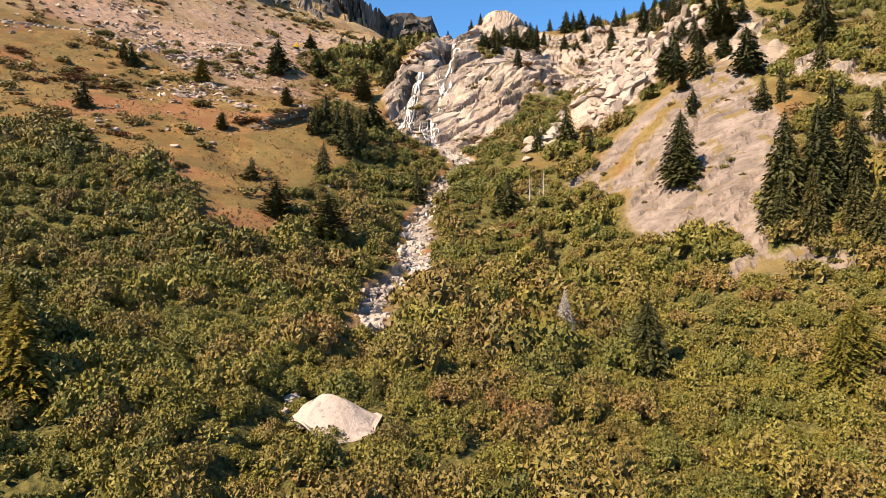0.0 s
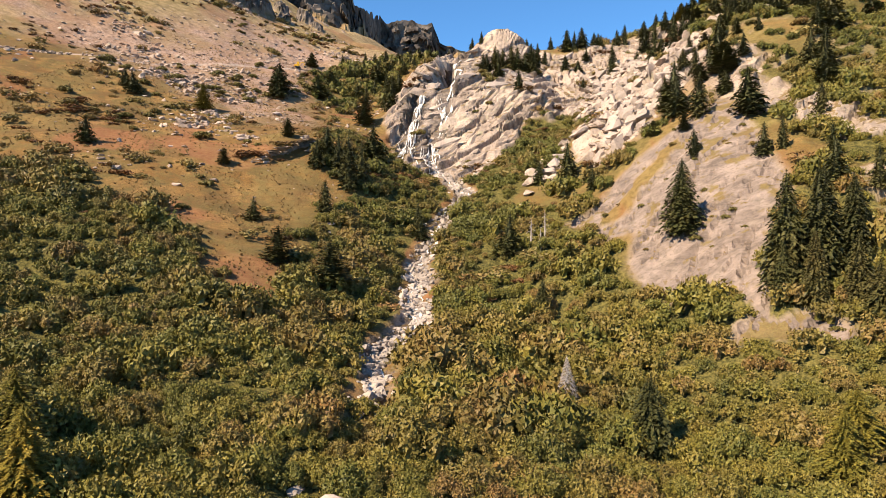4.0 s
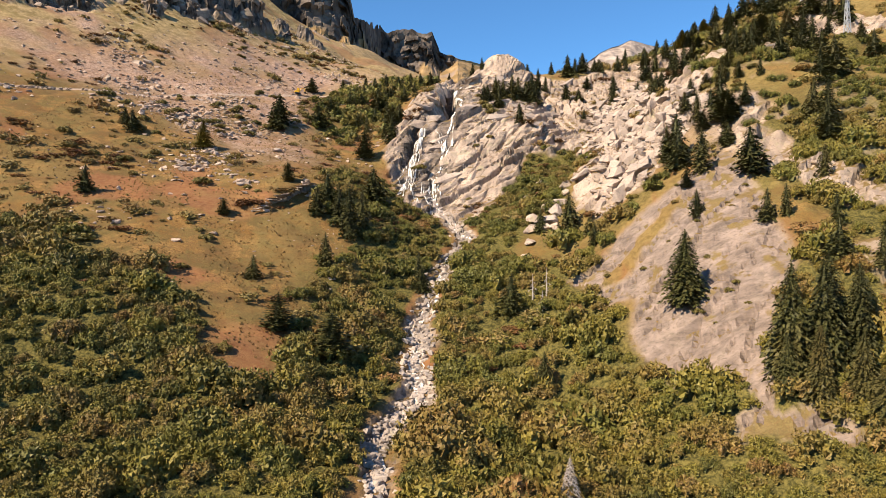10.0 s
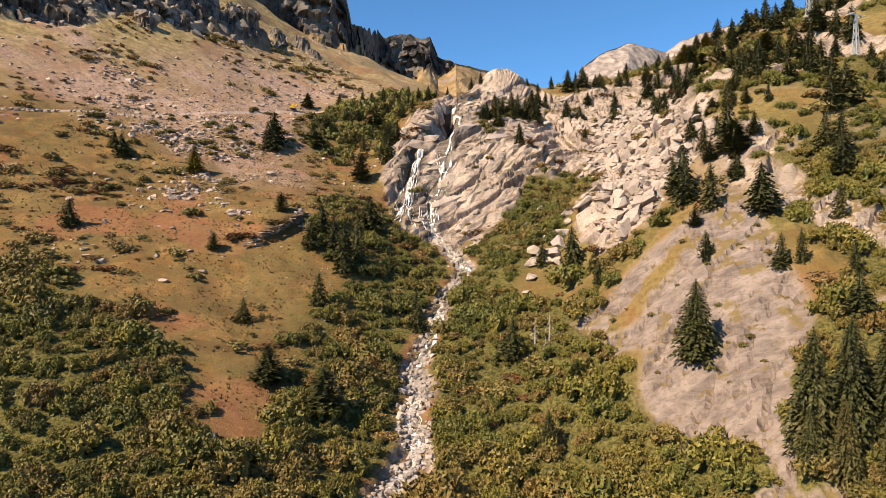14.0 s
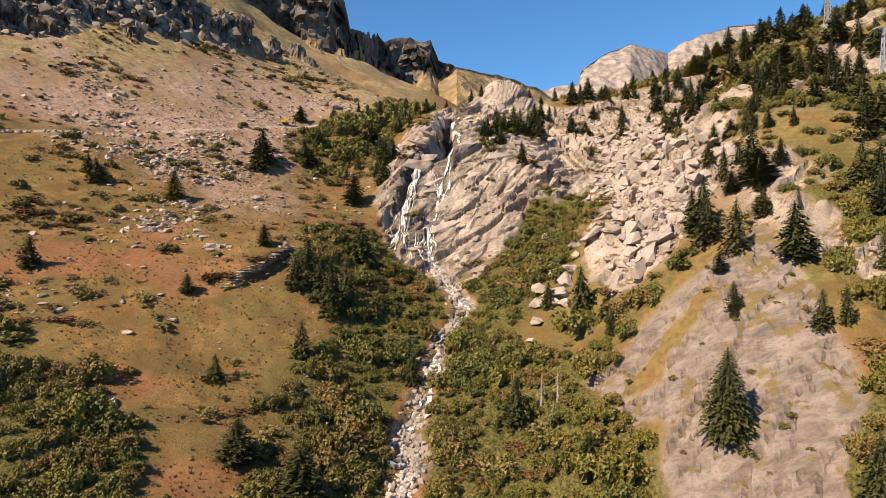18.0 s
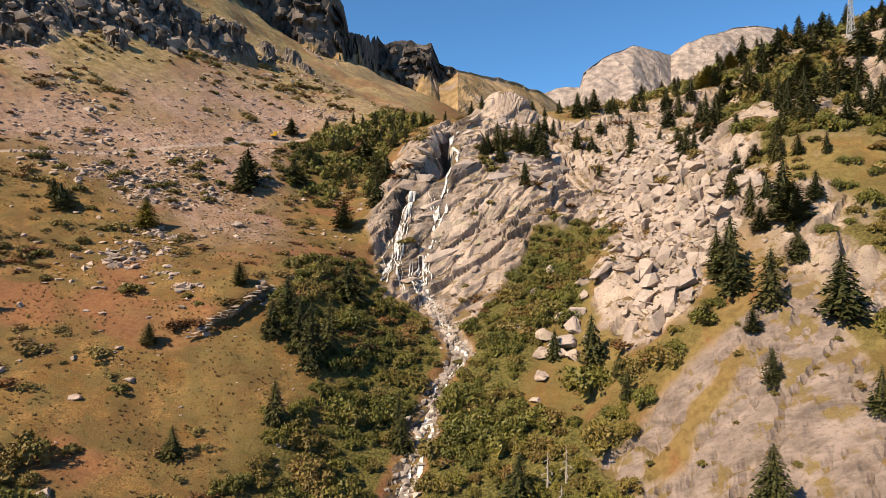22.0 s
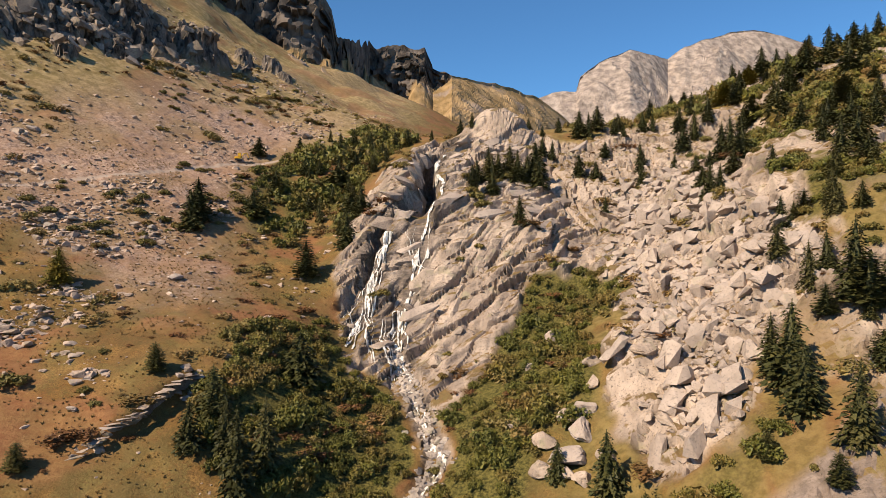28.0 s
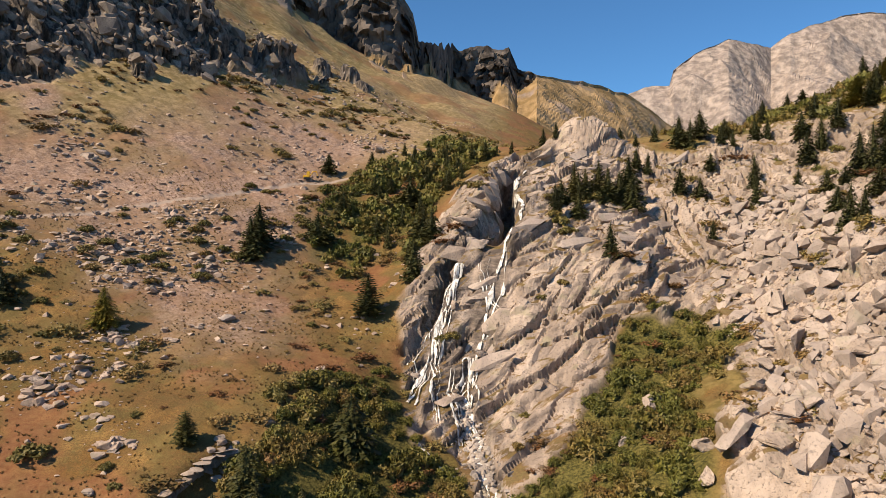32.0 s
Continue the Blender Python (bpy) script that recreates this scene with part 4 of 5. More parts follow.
BANK_SPRUCES = [(-25.9, 283.2, 7.6), (-24.3, 266.5, 6.3), (-18.2, 268.4, 7.1), (-27.1, 252.1, 5.2), (-21.8, 240.6, 6.4), (-26.1, 238, 5.5), (-27.9, 228.2, 6.9), (-32, 232.6, 5.9),
                (-20.7, 217.6, 4.8), (-14, 262, 6.2), (-10, 268, 7.0), (-20, 274, 7.0), (-30, 276, 7.0), (-16, 252, 6.2), (-12, 256, 5.5), (-22, 258, 6.2), (-6, 270, 6.2), (-34, 268, 5.5), (2, 276, 4.7), (-15, 282, 6.2)]
CLIFF_SPRUCES = [(24.5, 230.4, 9.3), (21.1, 226.6, 8.1), (18.1, 227, 8.1), (31.9, 231.6, 9.9), (62.7, 235, 8.8), (45.4, 124.1, 8.3), (47.1, 117.3, 8.9), (53.6, 111.2, 8.9),
                 (42.5, 107.2, 5), (49.6, 98.4, 5.5), (51.7, 96.5, 5.4), (25.7, 131.2, 8.4), (28.1, 120.1, 4.5), (46.6, 128.6, 10.7), (46.2, 132.2, 7.7),
                 (20.6, 136.9, 5.4), (23.9, 201.6, 7.4), (29.2, 228.9, 8.6), (47.4, 215.8, 5.1), (28.4, 125.2, 3.6), (13.5, 216.1, 6.5), (18.7, 217.7, 7.2), (63.5, 190.6, 9.2)]
RIM_SPRUCES = [(15.6, 264.8, 5.2), (51.4, 264.9, 9.8), (54.4, 264, 9.3), (59.9, 252.6, 5.5), (62.1, 250, 4.6), (71.7, 261.2, 7.4), (74.7, 261.1, 7.3), (74.8, 235, 8.4), (59.7, 225.4, 8.3),
               (37, 252, 6.4), (39.9, 250.6, 6.3), (55.5, 247.1, 5.4), (83.6, 239.3, 8), (77.6, 245.1, 8.2), (79.7, 279.4, 8.2), (59.2, 272, 9.2), (78.8, 237, 8.9), (20, 277, 6),
               (26, 279, 7), (30, 280, 6), (36, 274, 6), (40, 270, 5), (46, 272, 6), (66, 270, 7), (88, 262, 8), (12, 270, 6)]
SPUR_SPRUCES = [(56.9, 92.5, 5), (72.1, 124.3, 8.9), (72.6, 120.4, 9.7), (88.1, 148.4, 8.6), (88.7, 157.6, 8.5), (103.2, 152, 8.2),
                (75.9, 165.2, 8.9), (94.4, 220.3, 10.8), (72.6, 146, 4.4), (95.1, 179.2, 6.4), (104.8, 186.9, 7.4), (76.3, 156.9, 4.8), (67.6, 154.7, 6.3), (77.2, 215.6, 11),
                (74.5, 204.4, 10.7), (85.2, 138.3, 9.8), (80.9, 136.8, 8.6), (89.7, 183.4, 9), (83.3, 182.5, 8.2), (81.8, 154.6, 7.4), (94.4, 162.8, 9.2), (70.4, 117.2, 9), (62, 104, 6), (52, 84, 6), (55, 80, 6)]
RIGHT_SPRUCES = [(116.5, 294.1, 9.9), (117.2, 273.6, 11.5), (108.5, 241.1, 12.1), (112.9, 239.8, 12), (121.3, 242.4, 12.1), (114.3, 222.4, 12), (124.7, 230.7, 11.5), (122.6, 212.1, 12.3),
                 (122.9, 201.9, 11.3), (121.5, 192.6, 11.6), (107.5, 190.4, 10.9), (134, 250, 10), (140, 226, 10), (132, 270, 10), (150, 262, 10), (98, 250, 9), (104, 262, 9), (128, 284, 9)]
SPUR_TREES = [(58.4, 135, 10.7), (60.4, 143.9, 8.4), (56, 140.8, 7.1), (55.7, 125.3, 4.9), (78.1, 206.3, 11.5), (96.4, 226.4, 9.5), (64.1, 187, 7.1), (103.5, 191.1, 9.9), (96, 185.6, 9.4),
              (82.9, 170.7, 8.3), (66.3, 151.7, 6.9), (57.2, 151.4, 5.5), (58.1, 131.7, 4.3), (63.4, 134.2, 5)]
THICKET_SPRUCES = [(2.8, 70.7, 4.6), (11.3, 111.2, 7.5), (-5.6, 130.2, 6), (7.5, 66, 3.5)]
plant(SPRUCE, [(x, y, 1.15 * h) for x, y, h in MEADOW_SPRUCES], 1.12)
for spots in (BANK_SPRUCES, CLIFF_SPRUCES, RIM_SPRUCES, SPUR_SPRUCES, RIGHT_SPRUCES, SPUR_TREES, THICKET_SPRUCES):
    plant(SPRUCE, spots, 0.82)


def wooded(x0, x1, y0, y1, step, seed, share):
    """Chance places for the trees of a wooded slope."""
    r = np.random.default_rng(seed)
    out = []
    for gx in np.arange(x0, x1, step):
        for gy in np.arange(y0, y1, step):
            if r.uniform() < share:
                out.append((gx + r.uniform(-0.4, 0.4) * step, gy + r.uniform(-0.4, 0.4) * step, r.uniform(3.6, 8.0)))
    return out


plant(SPRUCE, [(19, 224, 8), (26, 224, 9.5), (31.5, 222, 10), (15, 223, 6), (46, 240, 7), (50, 236, 6)])
plant(SPRUCE, [(-20.6, 135, 12), (-23.1, 138.8, 8.7), (-18.2, 139.5, 10.5), (-27.8, 137.3, 7)], 0.72)
plant(TALL_SPRUCE, [(39, 72.4, 13.5), (42.2, 71.2, 13.2), (44.5, 74, 11), (40.2, 68.5, 8.5), (45.5, 70.5, 11), (43.5, 66.5, 7.5), (47.5, 73, 9.5), (37.8, 70.5, 7)], 0.72)
plant(TALL_SPRUCE, [(18.3, 56.8, 7.4), (34.5, 92.1, 11.1), (43.4, 62.8, 6.2), (13.8, 89.6, 6)])
plant(SPRUCE, wooded(64, 92, 148, 240, 7.5, 43, 0.33))
plant(SPRUCE, [(x, y, 0.75 * h) for x, y, h in wooded(-38, -6, 226, 300, 6, 42, 0.16)], 0.8)
plant(SPRUCE, wooded(92, 190, 150, 340, 9, 41, 0.36))
plant(PINE, [(-45.5, 130.2, 3.7), (-36.4, 147.3, 4.7), (-24.7, 195, 9.2), (-25.6, 96.7, 6.1), (-16.7, 92.7, 7), (59.3, 133, 7.5), (19.7, 98.7, 4.9), (40.1, 121.3, 3.2),
             (43.3, 114.3, 3.5), (65.2, 158.3, 5.4), (54.8, 135.4, 4.4), (56, 126.4, 4), (92, 230, 8), (104, 208, 8)], 1.35)
plant(GOLD, [(-65.5, 171.7, 7.4), (31, 49, 5.5), (33.5, 51.5, 5), (-27.5, 41, 7), (-31, 46, 7), (96, 256, 8), (110, 268, 8), (126, 262, 8)], 1.2)


def dead_tree(name, label, x, y, h, limbs, seed):
    r = np.random.default_rng(seed)
    z, _ = drop(x, y)
    base = tagged(new(name), label, "dead tree")
    base.matrix_basis = pose(x, y, z)
    v, f = tube([(0, 0, -0.2), (0.05, 0.02, h * 0.5), (0, 0, h)], (0.16, 0.1, 0.02))
    piece("trunk", mesh_of("trunk", v, f, [DEAD_WOOD], True), base)
    for k in range(limbs):
        s = k / limbs
        a, q = 2.4 * k, h * (0.12 + 0.84 * s)
        reach = h * 0.3 * (1 - s) + 0.12
        bend = r.uniform(-0.5, 0.5)
        mid = (0.55 * reach * math.cos(a), 0.55 * reach * math.sin(a), q - 0.12 * reach)
        tip = (reach * math.cos(a + bend * 0.4), reach * math.sin(a + bend * 0.4), q - 0.6 * reach)
        parts = [tube([(0, 0, q), mid, tip], (0.05, 0.04, 0.015), 4)]
        for e in (-1, -0.5, 0.5, 1):
            out = (mid[0] + 0.4 * reach * math.cos(a + e), mid[1] + 0.4 * reach * math.sin(a + e), mid[2] - 0.35 * reach * abs(e))
            parts.append(tube([mid, out], (0.022, 0.01), 4))
        piece("branch", mesh_of("branch", *joined(parts), [DEAD_WOOD], True), base)


dead_tree("dead_tree", "bare silver-grey dead spruce in the thicket", 12.6, 65.4, 5.6, 110, 5)
for x, y, h in ((15.4, 112.5, 4.6), (17.8, 112.2, 5.0), (16.4, 108, 3.5)):
    dead_tree("dead_snag", "thin grey dead trunk with few branches", x, y, h, 12, int(x * 10))

# ---- thicket and shrubs ----
r_bush = np.random.default_rng(3)
BUSH_NEAR = [bush_mesh(r_bush, 1700, 11, 0.072) for _ in range(6)]
BUSH_FINE = [bush_mesh(r_bush, 620, 8, 0.115) for _ in range(6)]
BUSH_PLAIN = [bush_mesh(r_bush, 480, 7, 0.125) for _ in range(5)]
BUSH_FAR = [bush_mesh(r_bush, 95, 3, 0.26) for _ in range(5)]
BUSH_LOW = [bush_mesh(r_bush, 150, 4, 0.17, 0.8) for _ in range(4)]


def scatter(x0, x1, y0, y1, step, seed):
    r = np.random.default_rng(seed)
    gx, gy = np.meshgrid(np.arange(x0, x1, step), np.arange(y0, y1, step))
    gx, gy = gx.ravel() + r.uniform(-0.5, 0.5, gx.size) * step, gy.ravel() + r.uniform(-0.5, 0.5, gy.size) * step
    return gx, gy, r


def mass(name, label, category, variants, xs, ys, sizes, heights, material, seed, sink=0.15):
    """Many plants or stones as one object."""
    r = np.random.default_rng(seed)
    pick = r.integers(0, len(variants), len(xs))
    turn = r.uniform(0, 2 * math.pi, len(xs))
    zs = np.array([drop(x, y)[0] for x, y in zip(xs, ys)])
    verts, faces, tones, k = [], [], [], 0
    for j, (v, f) in enumerate(variants):
        sel = np.nonzero(pick == j)[0]
        if not len(sel):
            continue
        c, s = np.cos(turn[sel])[:, None], np.sin(turn[sel])[:, None]
        w, h = sizes[sel][:, None], heights[sel][:, None]
        out = np.stack([(v[:, 0] * c - v[:, 1] * s) * w + xs[sel][:, None], (v[:, 0] * s + v[:, 1] * c) * w + ys[sel][:, None],
                        v[:, 2] * h + zs[sel][:, None] - sink * h], -1)
        verts.append(out.reshape(-1, 3))
        faces.append((f[None] + (np.arange(len(sel)) * len(v))[:, None, None] + k).reshape(-1, f.shape[1]))
        tones.append(np.repeat(r.uniform(0, 1, len(sel)), len(f)))
        k += out.shape[0] * len(v)
    me = mesh_of(name, np.concatenate(verts), np.concatenate(faces), [material])
    a = me.attributes.new("tone", "FLOAT", "FACE")
    a.data.foreach_set("value", np.concatenate(tones).astype(np.float32))
    return tagged(new(name, me), label, category, kind="stuff")


def thicket():
    x, y, r = scatter(-115, 190, 26, 330, 2.6, 5)
    m = masks(x, y)
    cover = thicket_cover(x, y, m)
    seen = np.abs(x) < 0.72 * y + 12
    open_ground = smooth(0.34, 0.44, fbm(x, y, 9, 2, 14) + 0.08)
    keep = (cover * (1 - 0.55 * open_ground * smooth(50, 64, y)) > r.uniform(0.2, 0.6, x.size)) & seen
    keep &= (np.hypot(x + 6.9, y - 41.9) > 2.4) & (np.hypot(x + 6.5, y - 44.2) > 2.6) & (np.hypot(x - 12.6, y - 64.2) > 1.8) & (np.hypot(x - 18.3, y - 55.8) > 2.0)
    keep &= (y < 160) | (r.uniform(0, 1, x.size) < 0.9)
    x, y = x[keep], y[keep]
    tall = (0.75 + 0.6 * (fbm(x, y, 10, 3, 44) + 0.5)) * np.where(r.uniform(0, 1, x.size) < 0.22, 1.55, 0.9) * r.uniform(0.65, 1.3, x.size)
    for lo, hi, kinds, wide, high, name, label in (
            (0, 58, BUSH_NEAR, 2.0, 2.35, "alder_thicket", "dense alder thicket with leaves turning brown"),
            (58, 120, BUSH_FINE, 2.0, 2.3, "slope_thicket", "dense alder scrub on the slope turning rust"),
            (120, 205, BUSH_PLAIN, 2.0, 2.1, "upper_thicket", "alder scrub along the stream and cliff foot"),
            (205, 999, BUSH_FAR, 2.0, 2.1, "high_thicket", "green scrub high on the mountainside")):
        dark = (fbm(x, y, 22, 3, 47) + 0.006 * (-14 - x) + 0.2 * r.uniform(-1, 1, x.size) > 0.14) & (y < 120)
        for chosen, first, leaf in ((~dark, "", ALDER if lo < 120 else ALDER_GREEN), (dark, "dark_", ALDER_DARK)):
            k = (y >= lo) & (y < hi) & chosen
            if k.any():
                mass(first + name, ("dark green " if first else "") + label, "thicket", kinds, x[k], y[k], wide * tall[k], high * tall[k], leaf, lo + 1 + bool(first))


thicket()


def thicket_floor():
    x, y, r = scatter(-60, 66, 28, 78, 2.0, 9)
    m = masks(x, y)
    keep = (np.abs(x) < 0.72 * y + 12) & (m["rock"] < 0.3) & (thicket_cover(x, y, m) > 0.3) & (np.hypot(x + 6.9, y - 42.4) > 2.0) & ((m["stream"] > 2.6) | (y < 62))
    x, y = x[keep], y[keep]
    s = r.uniform(0.9, 1.5, x.size)
    mass("thicket_floor", "low scrub and herbs filling gaps between the alders", "shrubs", BUSH_LOW, x, y, s, 0.9 * s, ALDER, 10)


thicket_floor()


def low_growth():
    x, y, r = scatter(-140, 170, 90, 400, 3.6, 8)
    m = masks(x, y)
    n = fbm(x, y, 14, 3, 25)
    keep = (n + 0.22 * r.uniform(-1, 1, x.size) > 0.15) & (m["rock"] < 0.5) & (m["track"] < 0.2) & (m["stream"] > 2.5)
    keep |= (r.uniform(0, 1, x.size) < 0.6) & (m["cliff"] > 0.5) & (m["stream"] > 5) & (fbm(x, y, 10, 2, 29) > 0.07)
    keep &= ~((m["scree"] > 0.5) & (r.uniform(0, 1, x.size) < 0.75))
    x, y = x[keep], y[keep]
    s = 0.6 + 2.3 * r.uniform(0, 1, x.size) ** 2.2
    rust = fbm(x, y, 10, 3, 83) + 0.15 * r.uniform(-1, 1, x.size) > 0.12
    mass("low_shrubs", "low juniper and bilberry patches, dull green", "shrubs", BUSH_LOW, x[~rust], y[~rust], 1.25 * s[~rust], 0.8 * s[~rust], LOW_SHRUB, 3)
    mass("bilberry_shrubs", "low bilberry patches in rust red autumn colour", "shrubs", BUSH_LOW, x[rust], y[rust], 1.3 * s[rust], 0.5 * s[rust], RUST, 4)


low_growth()


def grass_tufts():
    """Dry grass in tufts over the meadow."""
    kinds = []
    for k in range(6):
        r = np.random.default_rng(80 + k)
        a = r.uniform(0, 2 * math.pi, 9)
        way = np.stack([np.cos(a) * r.uniform(0.2, 0.9, 9), np.sin(a) * r.uniform(0.2, 0.9, 9), np.ones(9)], -1)
        kinds.append(sprays(way * 0.3, way, np.stack([-np.sin(a), np.cos(a), 0 * a + 0.3], -1), r.uniform(0.7, 1.2, 9), r.uniform(0.25, 0.5, 9)))
    x, y, r = scatter(-105, 0, 84, 240, 0.95, 85)
    m = masks(x, y)
    keep = (np.maximum(m["meadow"], 0.8 * (x < -30)) > 0.5) & (m["rock"] < 0.3) & (m["track"] < 0.1) & (thicket_cover(x, y, m) < 0.3) & (fbm(x, y, 5, 3, 86) + 0.25 * r.uniform(-1, 1, x.size) > -0.02)
    x, y = x[keep], y[keep]
    s = 0.3 + 0.4 * r.uniform(0, 1, x.size) ** 2
    mass("grass_tufts", "dry tan and brown grass tufts covering the meadow", "grass", kinds, x, y, s, 0.8 * s, GRASS, 87, 0.05)


grass_tufts()


def lone_shrubs():
    kinds = []
    for k in range(3):
        v, f = bush_mesh(np.random.default_rng(60 + k), 480, 8, 0.17, 0.7)
        kinds.append(mesh_of("shrub", v, f, [SHRUB]))
    spots = [(-54.7, 143.5, 2.9), (-73, 156.4, 1.8), (-44.6, 143.4, 1.3), (-45.3, 120.6, 1.9), (-93.6, 186.6, 2.2), (-69.4, 213.1, 2.2), (-68.9, 194.6, 2.4), (-60.6, 195, 2.6), (-30.3, 161.3, 2.6),
             (-26.4, 172, 2.2), (-79, 173.5, 1.6), (-71.2, 144.5, 1.7), (-41.4, 140.4, 1.2), (12.8, 213.3, 2.4), (15.6, 208.7, 2.6), (34.6, 182.8, 2.3), (40.1, 189.4, 2.2), (64.9, 189.9, 3),
             (63.9, 151.7, 2.4), (-9.1, 190.7, 1.7), (-86.3, 175, 2.4), (-70, 210, 2.6), (-66, 217.4, 2.0), (-30.3, 164.3, 2.4), (-27, 165, 2), (-47, 153, 1.2), (-73, 159.7, 2), (-72.7, 166.3, 1.6), (-34.3, 188.7, 1.4), (-53.4, 252, 1.8), (-49.4, 316.6, 3.4), (-46, 318, 3), (-71.8, 346, 3.4), (-64, 355, 3.6), (-67, 350, 3), (14.1, 213, 3.2), (1.3, 194, 1.2), (-7, 191, 2.2), (14, 197, 2), (10, 195.4, 1.6), (45, 208, 1.5), (5.6, 168, 1.5), (20, 222, 2.6), (23, 225, 2.8), (27, 224, 2.4), (31, 226, 2.6), (12, 224, 2.4), (10, 230, 2.2), (-101, 172, 2.2), (-96, 160, 2.4), (-90, 152, 2.6), (-82, 146, 2.2), (-108, 300, 3), (-100, 310, 2.6), (-45.2, 108.8, 1.8), (-58, 104, 3.2), (-50, 101, 2.8), (-63, 110, 2.8), (-40, 98, 2.2), (4.5, 147.6, 1.5), (7, 176, 1.3)]
    # belts of shrubs over the stony slope
    r = np.random.default_rng(66)
    for cx, cy in ((-88, 176), (-72, 190), (-64, 206), (-52, 222), (-98, 190), (-80, 152), (-46, 236), (-60, 240), (-84, 208), (-70, 300), (-90, 285)):
        for _ in range(6):
            spots.append((cx + r.normal(0, 5), cy + r.normal(0, 3.5), r.uniform(1.2, 2.6)))
    for _ in range(60):
        x, y = r.uniform(26, 55), r.uniform(64, 122)
        if inside(SLABS, np.array([x]), np.array([y]))[0] > 0.3:
            spots.append((x, y, r.uniform(0.4, 1.1)))
    for _ in range(46):
        spots.append((r.uniform(-112, -40), r.uniform(285, 420), r.uniform(0.9, 2.4)))
    for _ in range(34):
        spots.append((r.uniform(62, 96), r.uniform(142, 236), r.uniform(1.2, 2.6)))
    for k, (x, y, s) in enumerate(spots):
        z, _ = drop(x, y)
        ob = new("shrub", kinds[k % 3])
        ob.matrix_basis = pose(x, y, z - 0.2, 0, 0, rng.uniform(0, 360))
        ob.scale = (s, s * rng.uniform(0.8, 1.1), s * rng.uniform(0.65, 0.9))
        tagged(ob, "round dull green shrub standing alone in grass or rock", "shrub", "lone shrubs")


lone_shrubs()


# ---- rocks ----
def boulder_mesh(seed, cuts=11, sub=2):
    """A boulder: a ball cut flat by chance planes, with worn edges."""
    r = np.random.default_rng(seed)
    bm = bmesh.new()
    bmesh.ops.create_icosphere(bm, subdivisions=sub, radius=1.0)
    v = np.array([p.co for p in bm.verts])
    f = np.array([[q.index for q in p.verts] for p in bm.faces])
    bm.free()
    v *= np.array((1.0, r.uniform(0.6, 0.95), r.uniform(0.5, 0.8)))
    for n in ball_points(cuts, r):
        d = r.uniform(0.34, 0.62) * (0.65 + 0.35 * abs(n[0]))
        over = np.maximum(v @ n - d, 0)
        v = v - np.outer(over, n)
    return v + 0.02 * r.normal(size=v.shape), f


def block_mesh(seed, rough=0.28, points=17):
    """An angular block: the hull of chance points on a rounded box."""
    r = np.random.default_rng(seed)
    bm = bmesh.new()
    for p in ball_points(points, r):
        p = p / (np.abs(p) ** 5).sum() ** 0.2
        bm.verts.new(p * (1 - rough * r.uniform(0, 1, 3) ** 1.5))
    bmesh.ops.convex_hull(bm, input=bm.verts[:])
    bmesh.ops.delete(bm, geom=[v for v in bm.verts if not v.link_faces], context="VERTS")
    bm.verts.index_update()
    v = np.array([p.co for p in bm.verts])
    f = np.array([[q.index for q in p.verts] for p in bm.faces])
    bm.free()
    return v, f


STONES = [block_mesh(s, 0.3, 12) for s in range(100, 112)]
CHIPS = [block_mesh(s, 0.4) for s in range(200, 208)]


def bedded(x, y, half, lean, jitter, r, lift=0.15):
    """Turn and place of a block lying on the slope: its length at an angle to the fall line, its thickness along the slope's normal."""
    e = 2.5
    X, Y = np.array([x + e, x - e, x, x]), np.array([y, y, y + e, y - e])
    g = ground(X, Y)
    gx, gy = (g[0] - g[1]) / (2 * e), (g[2] - g[3]) / (2 * e)
    n = Vector((-gx, -gy, 1)).normalized()
    across = Vector((1, 0, gx)).normalized()
    up = n.cross(across)
    a = radians(lean + r.normal(0, jitter))
    e1 = across * math.cos(a) + up * math.sin(a)
    e2 = n.cross(e1)
    m = Matrix((e1, e2, n)).transposed()
    m = m @ Euler([radians(v) for v in r.normal(0, jitter * 0.6, 3)]).to_matrix()
    return np.array(m), np.array((x, y, drop(x, y)[0])) + np.array(n) * half[2] * lift


def block_mass(name, label, variants, places, halves, lean, jitter, material, seed, lift=0.15):
    """Many blocks as one object."""
    r = np.random.default_rng(seed)
    parts = []
    for (x, y), half in zip(places, halves):
        v, f = variants[int(r.integers(0, len(variants)))]
        m, at = bedded(x, y, half, lean, jitter, r, lift)
        parts.append(((v * half) @ m.T + at, f))
    v, f = joined(parts)
    return tagged(new(name, mesh_of(name, v, f, [material])), label, "rocks", kind="stuff")


def block_parts(name, variants, places, halves, lean, jitter, material, seed, lift=0.15):
    """Blocks that are pieces of the mountainside, one object each."""
    r = np.random.default_rng(seed)
    kinds = [mesh_of(name, v, f, [material]) for v, f in variants]
    for (x, y), half in zip(places, halves):
        m, at = bedded(x, y, half, lean, jitter, r, lift)
        ob = piece(name, kinds[int(r.integers(0, len(kinds)))], GROUND)
        ob.matrix_basis = Matrix.Translation(at) @ Matrix(m).to_4x4() @ Matrix.Diagonal((*half, 1))


def cliff_blocks():
    plates = [block_mesh(s, 0.2, 13) for s in range(400, 416)]
    # tilted plates of the cliff
    x, y, r = scatter(-16, 76, 126, 262, 2.25, 51)
    m = masks(x, y)
    keep = (m["cliff"] > 0.6) & (m["stream"] > 1.8) & (fbm(x, y, 12, 3, 52) > -0.06) & (np.hypot((x - 24) / 13, (y - 268) / 10) > 1)
    keep &= (np.abs(x - 46 - 0.18 * (y - 128)) > 10) & (r.uniform(0, 1, x.size) < 0.22)
    x, y = x[keep], y[keep]
    big = r.uniform(0, 1, x.size) ** 2
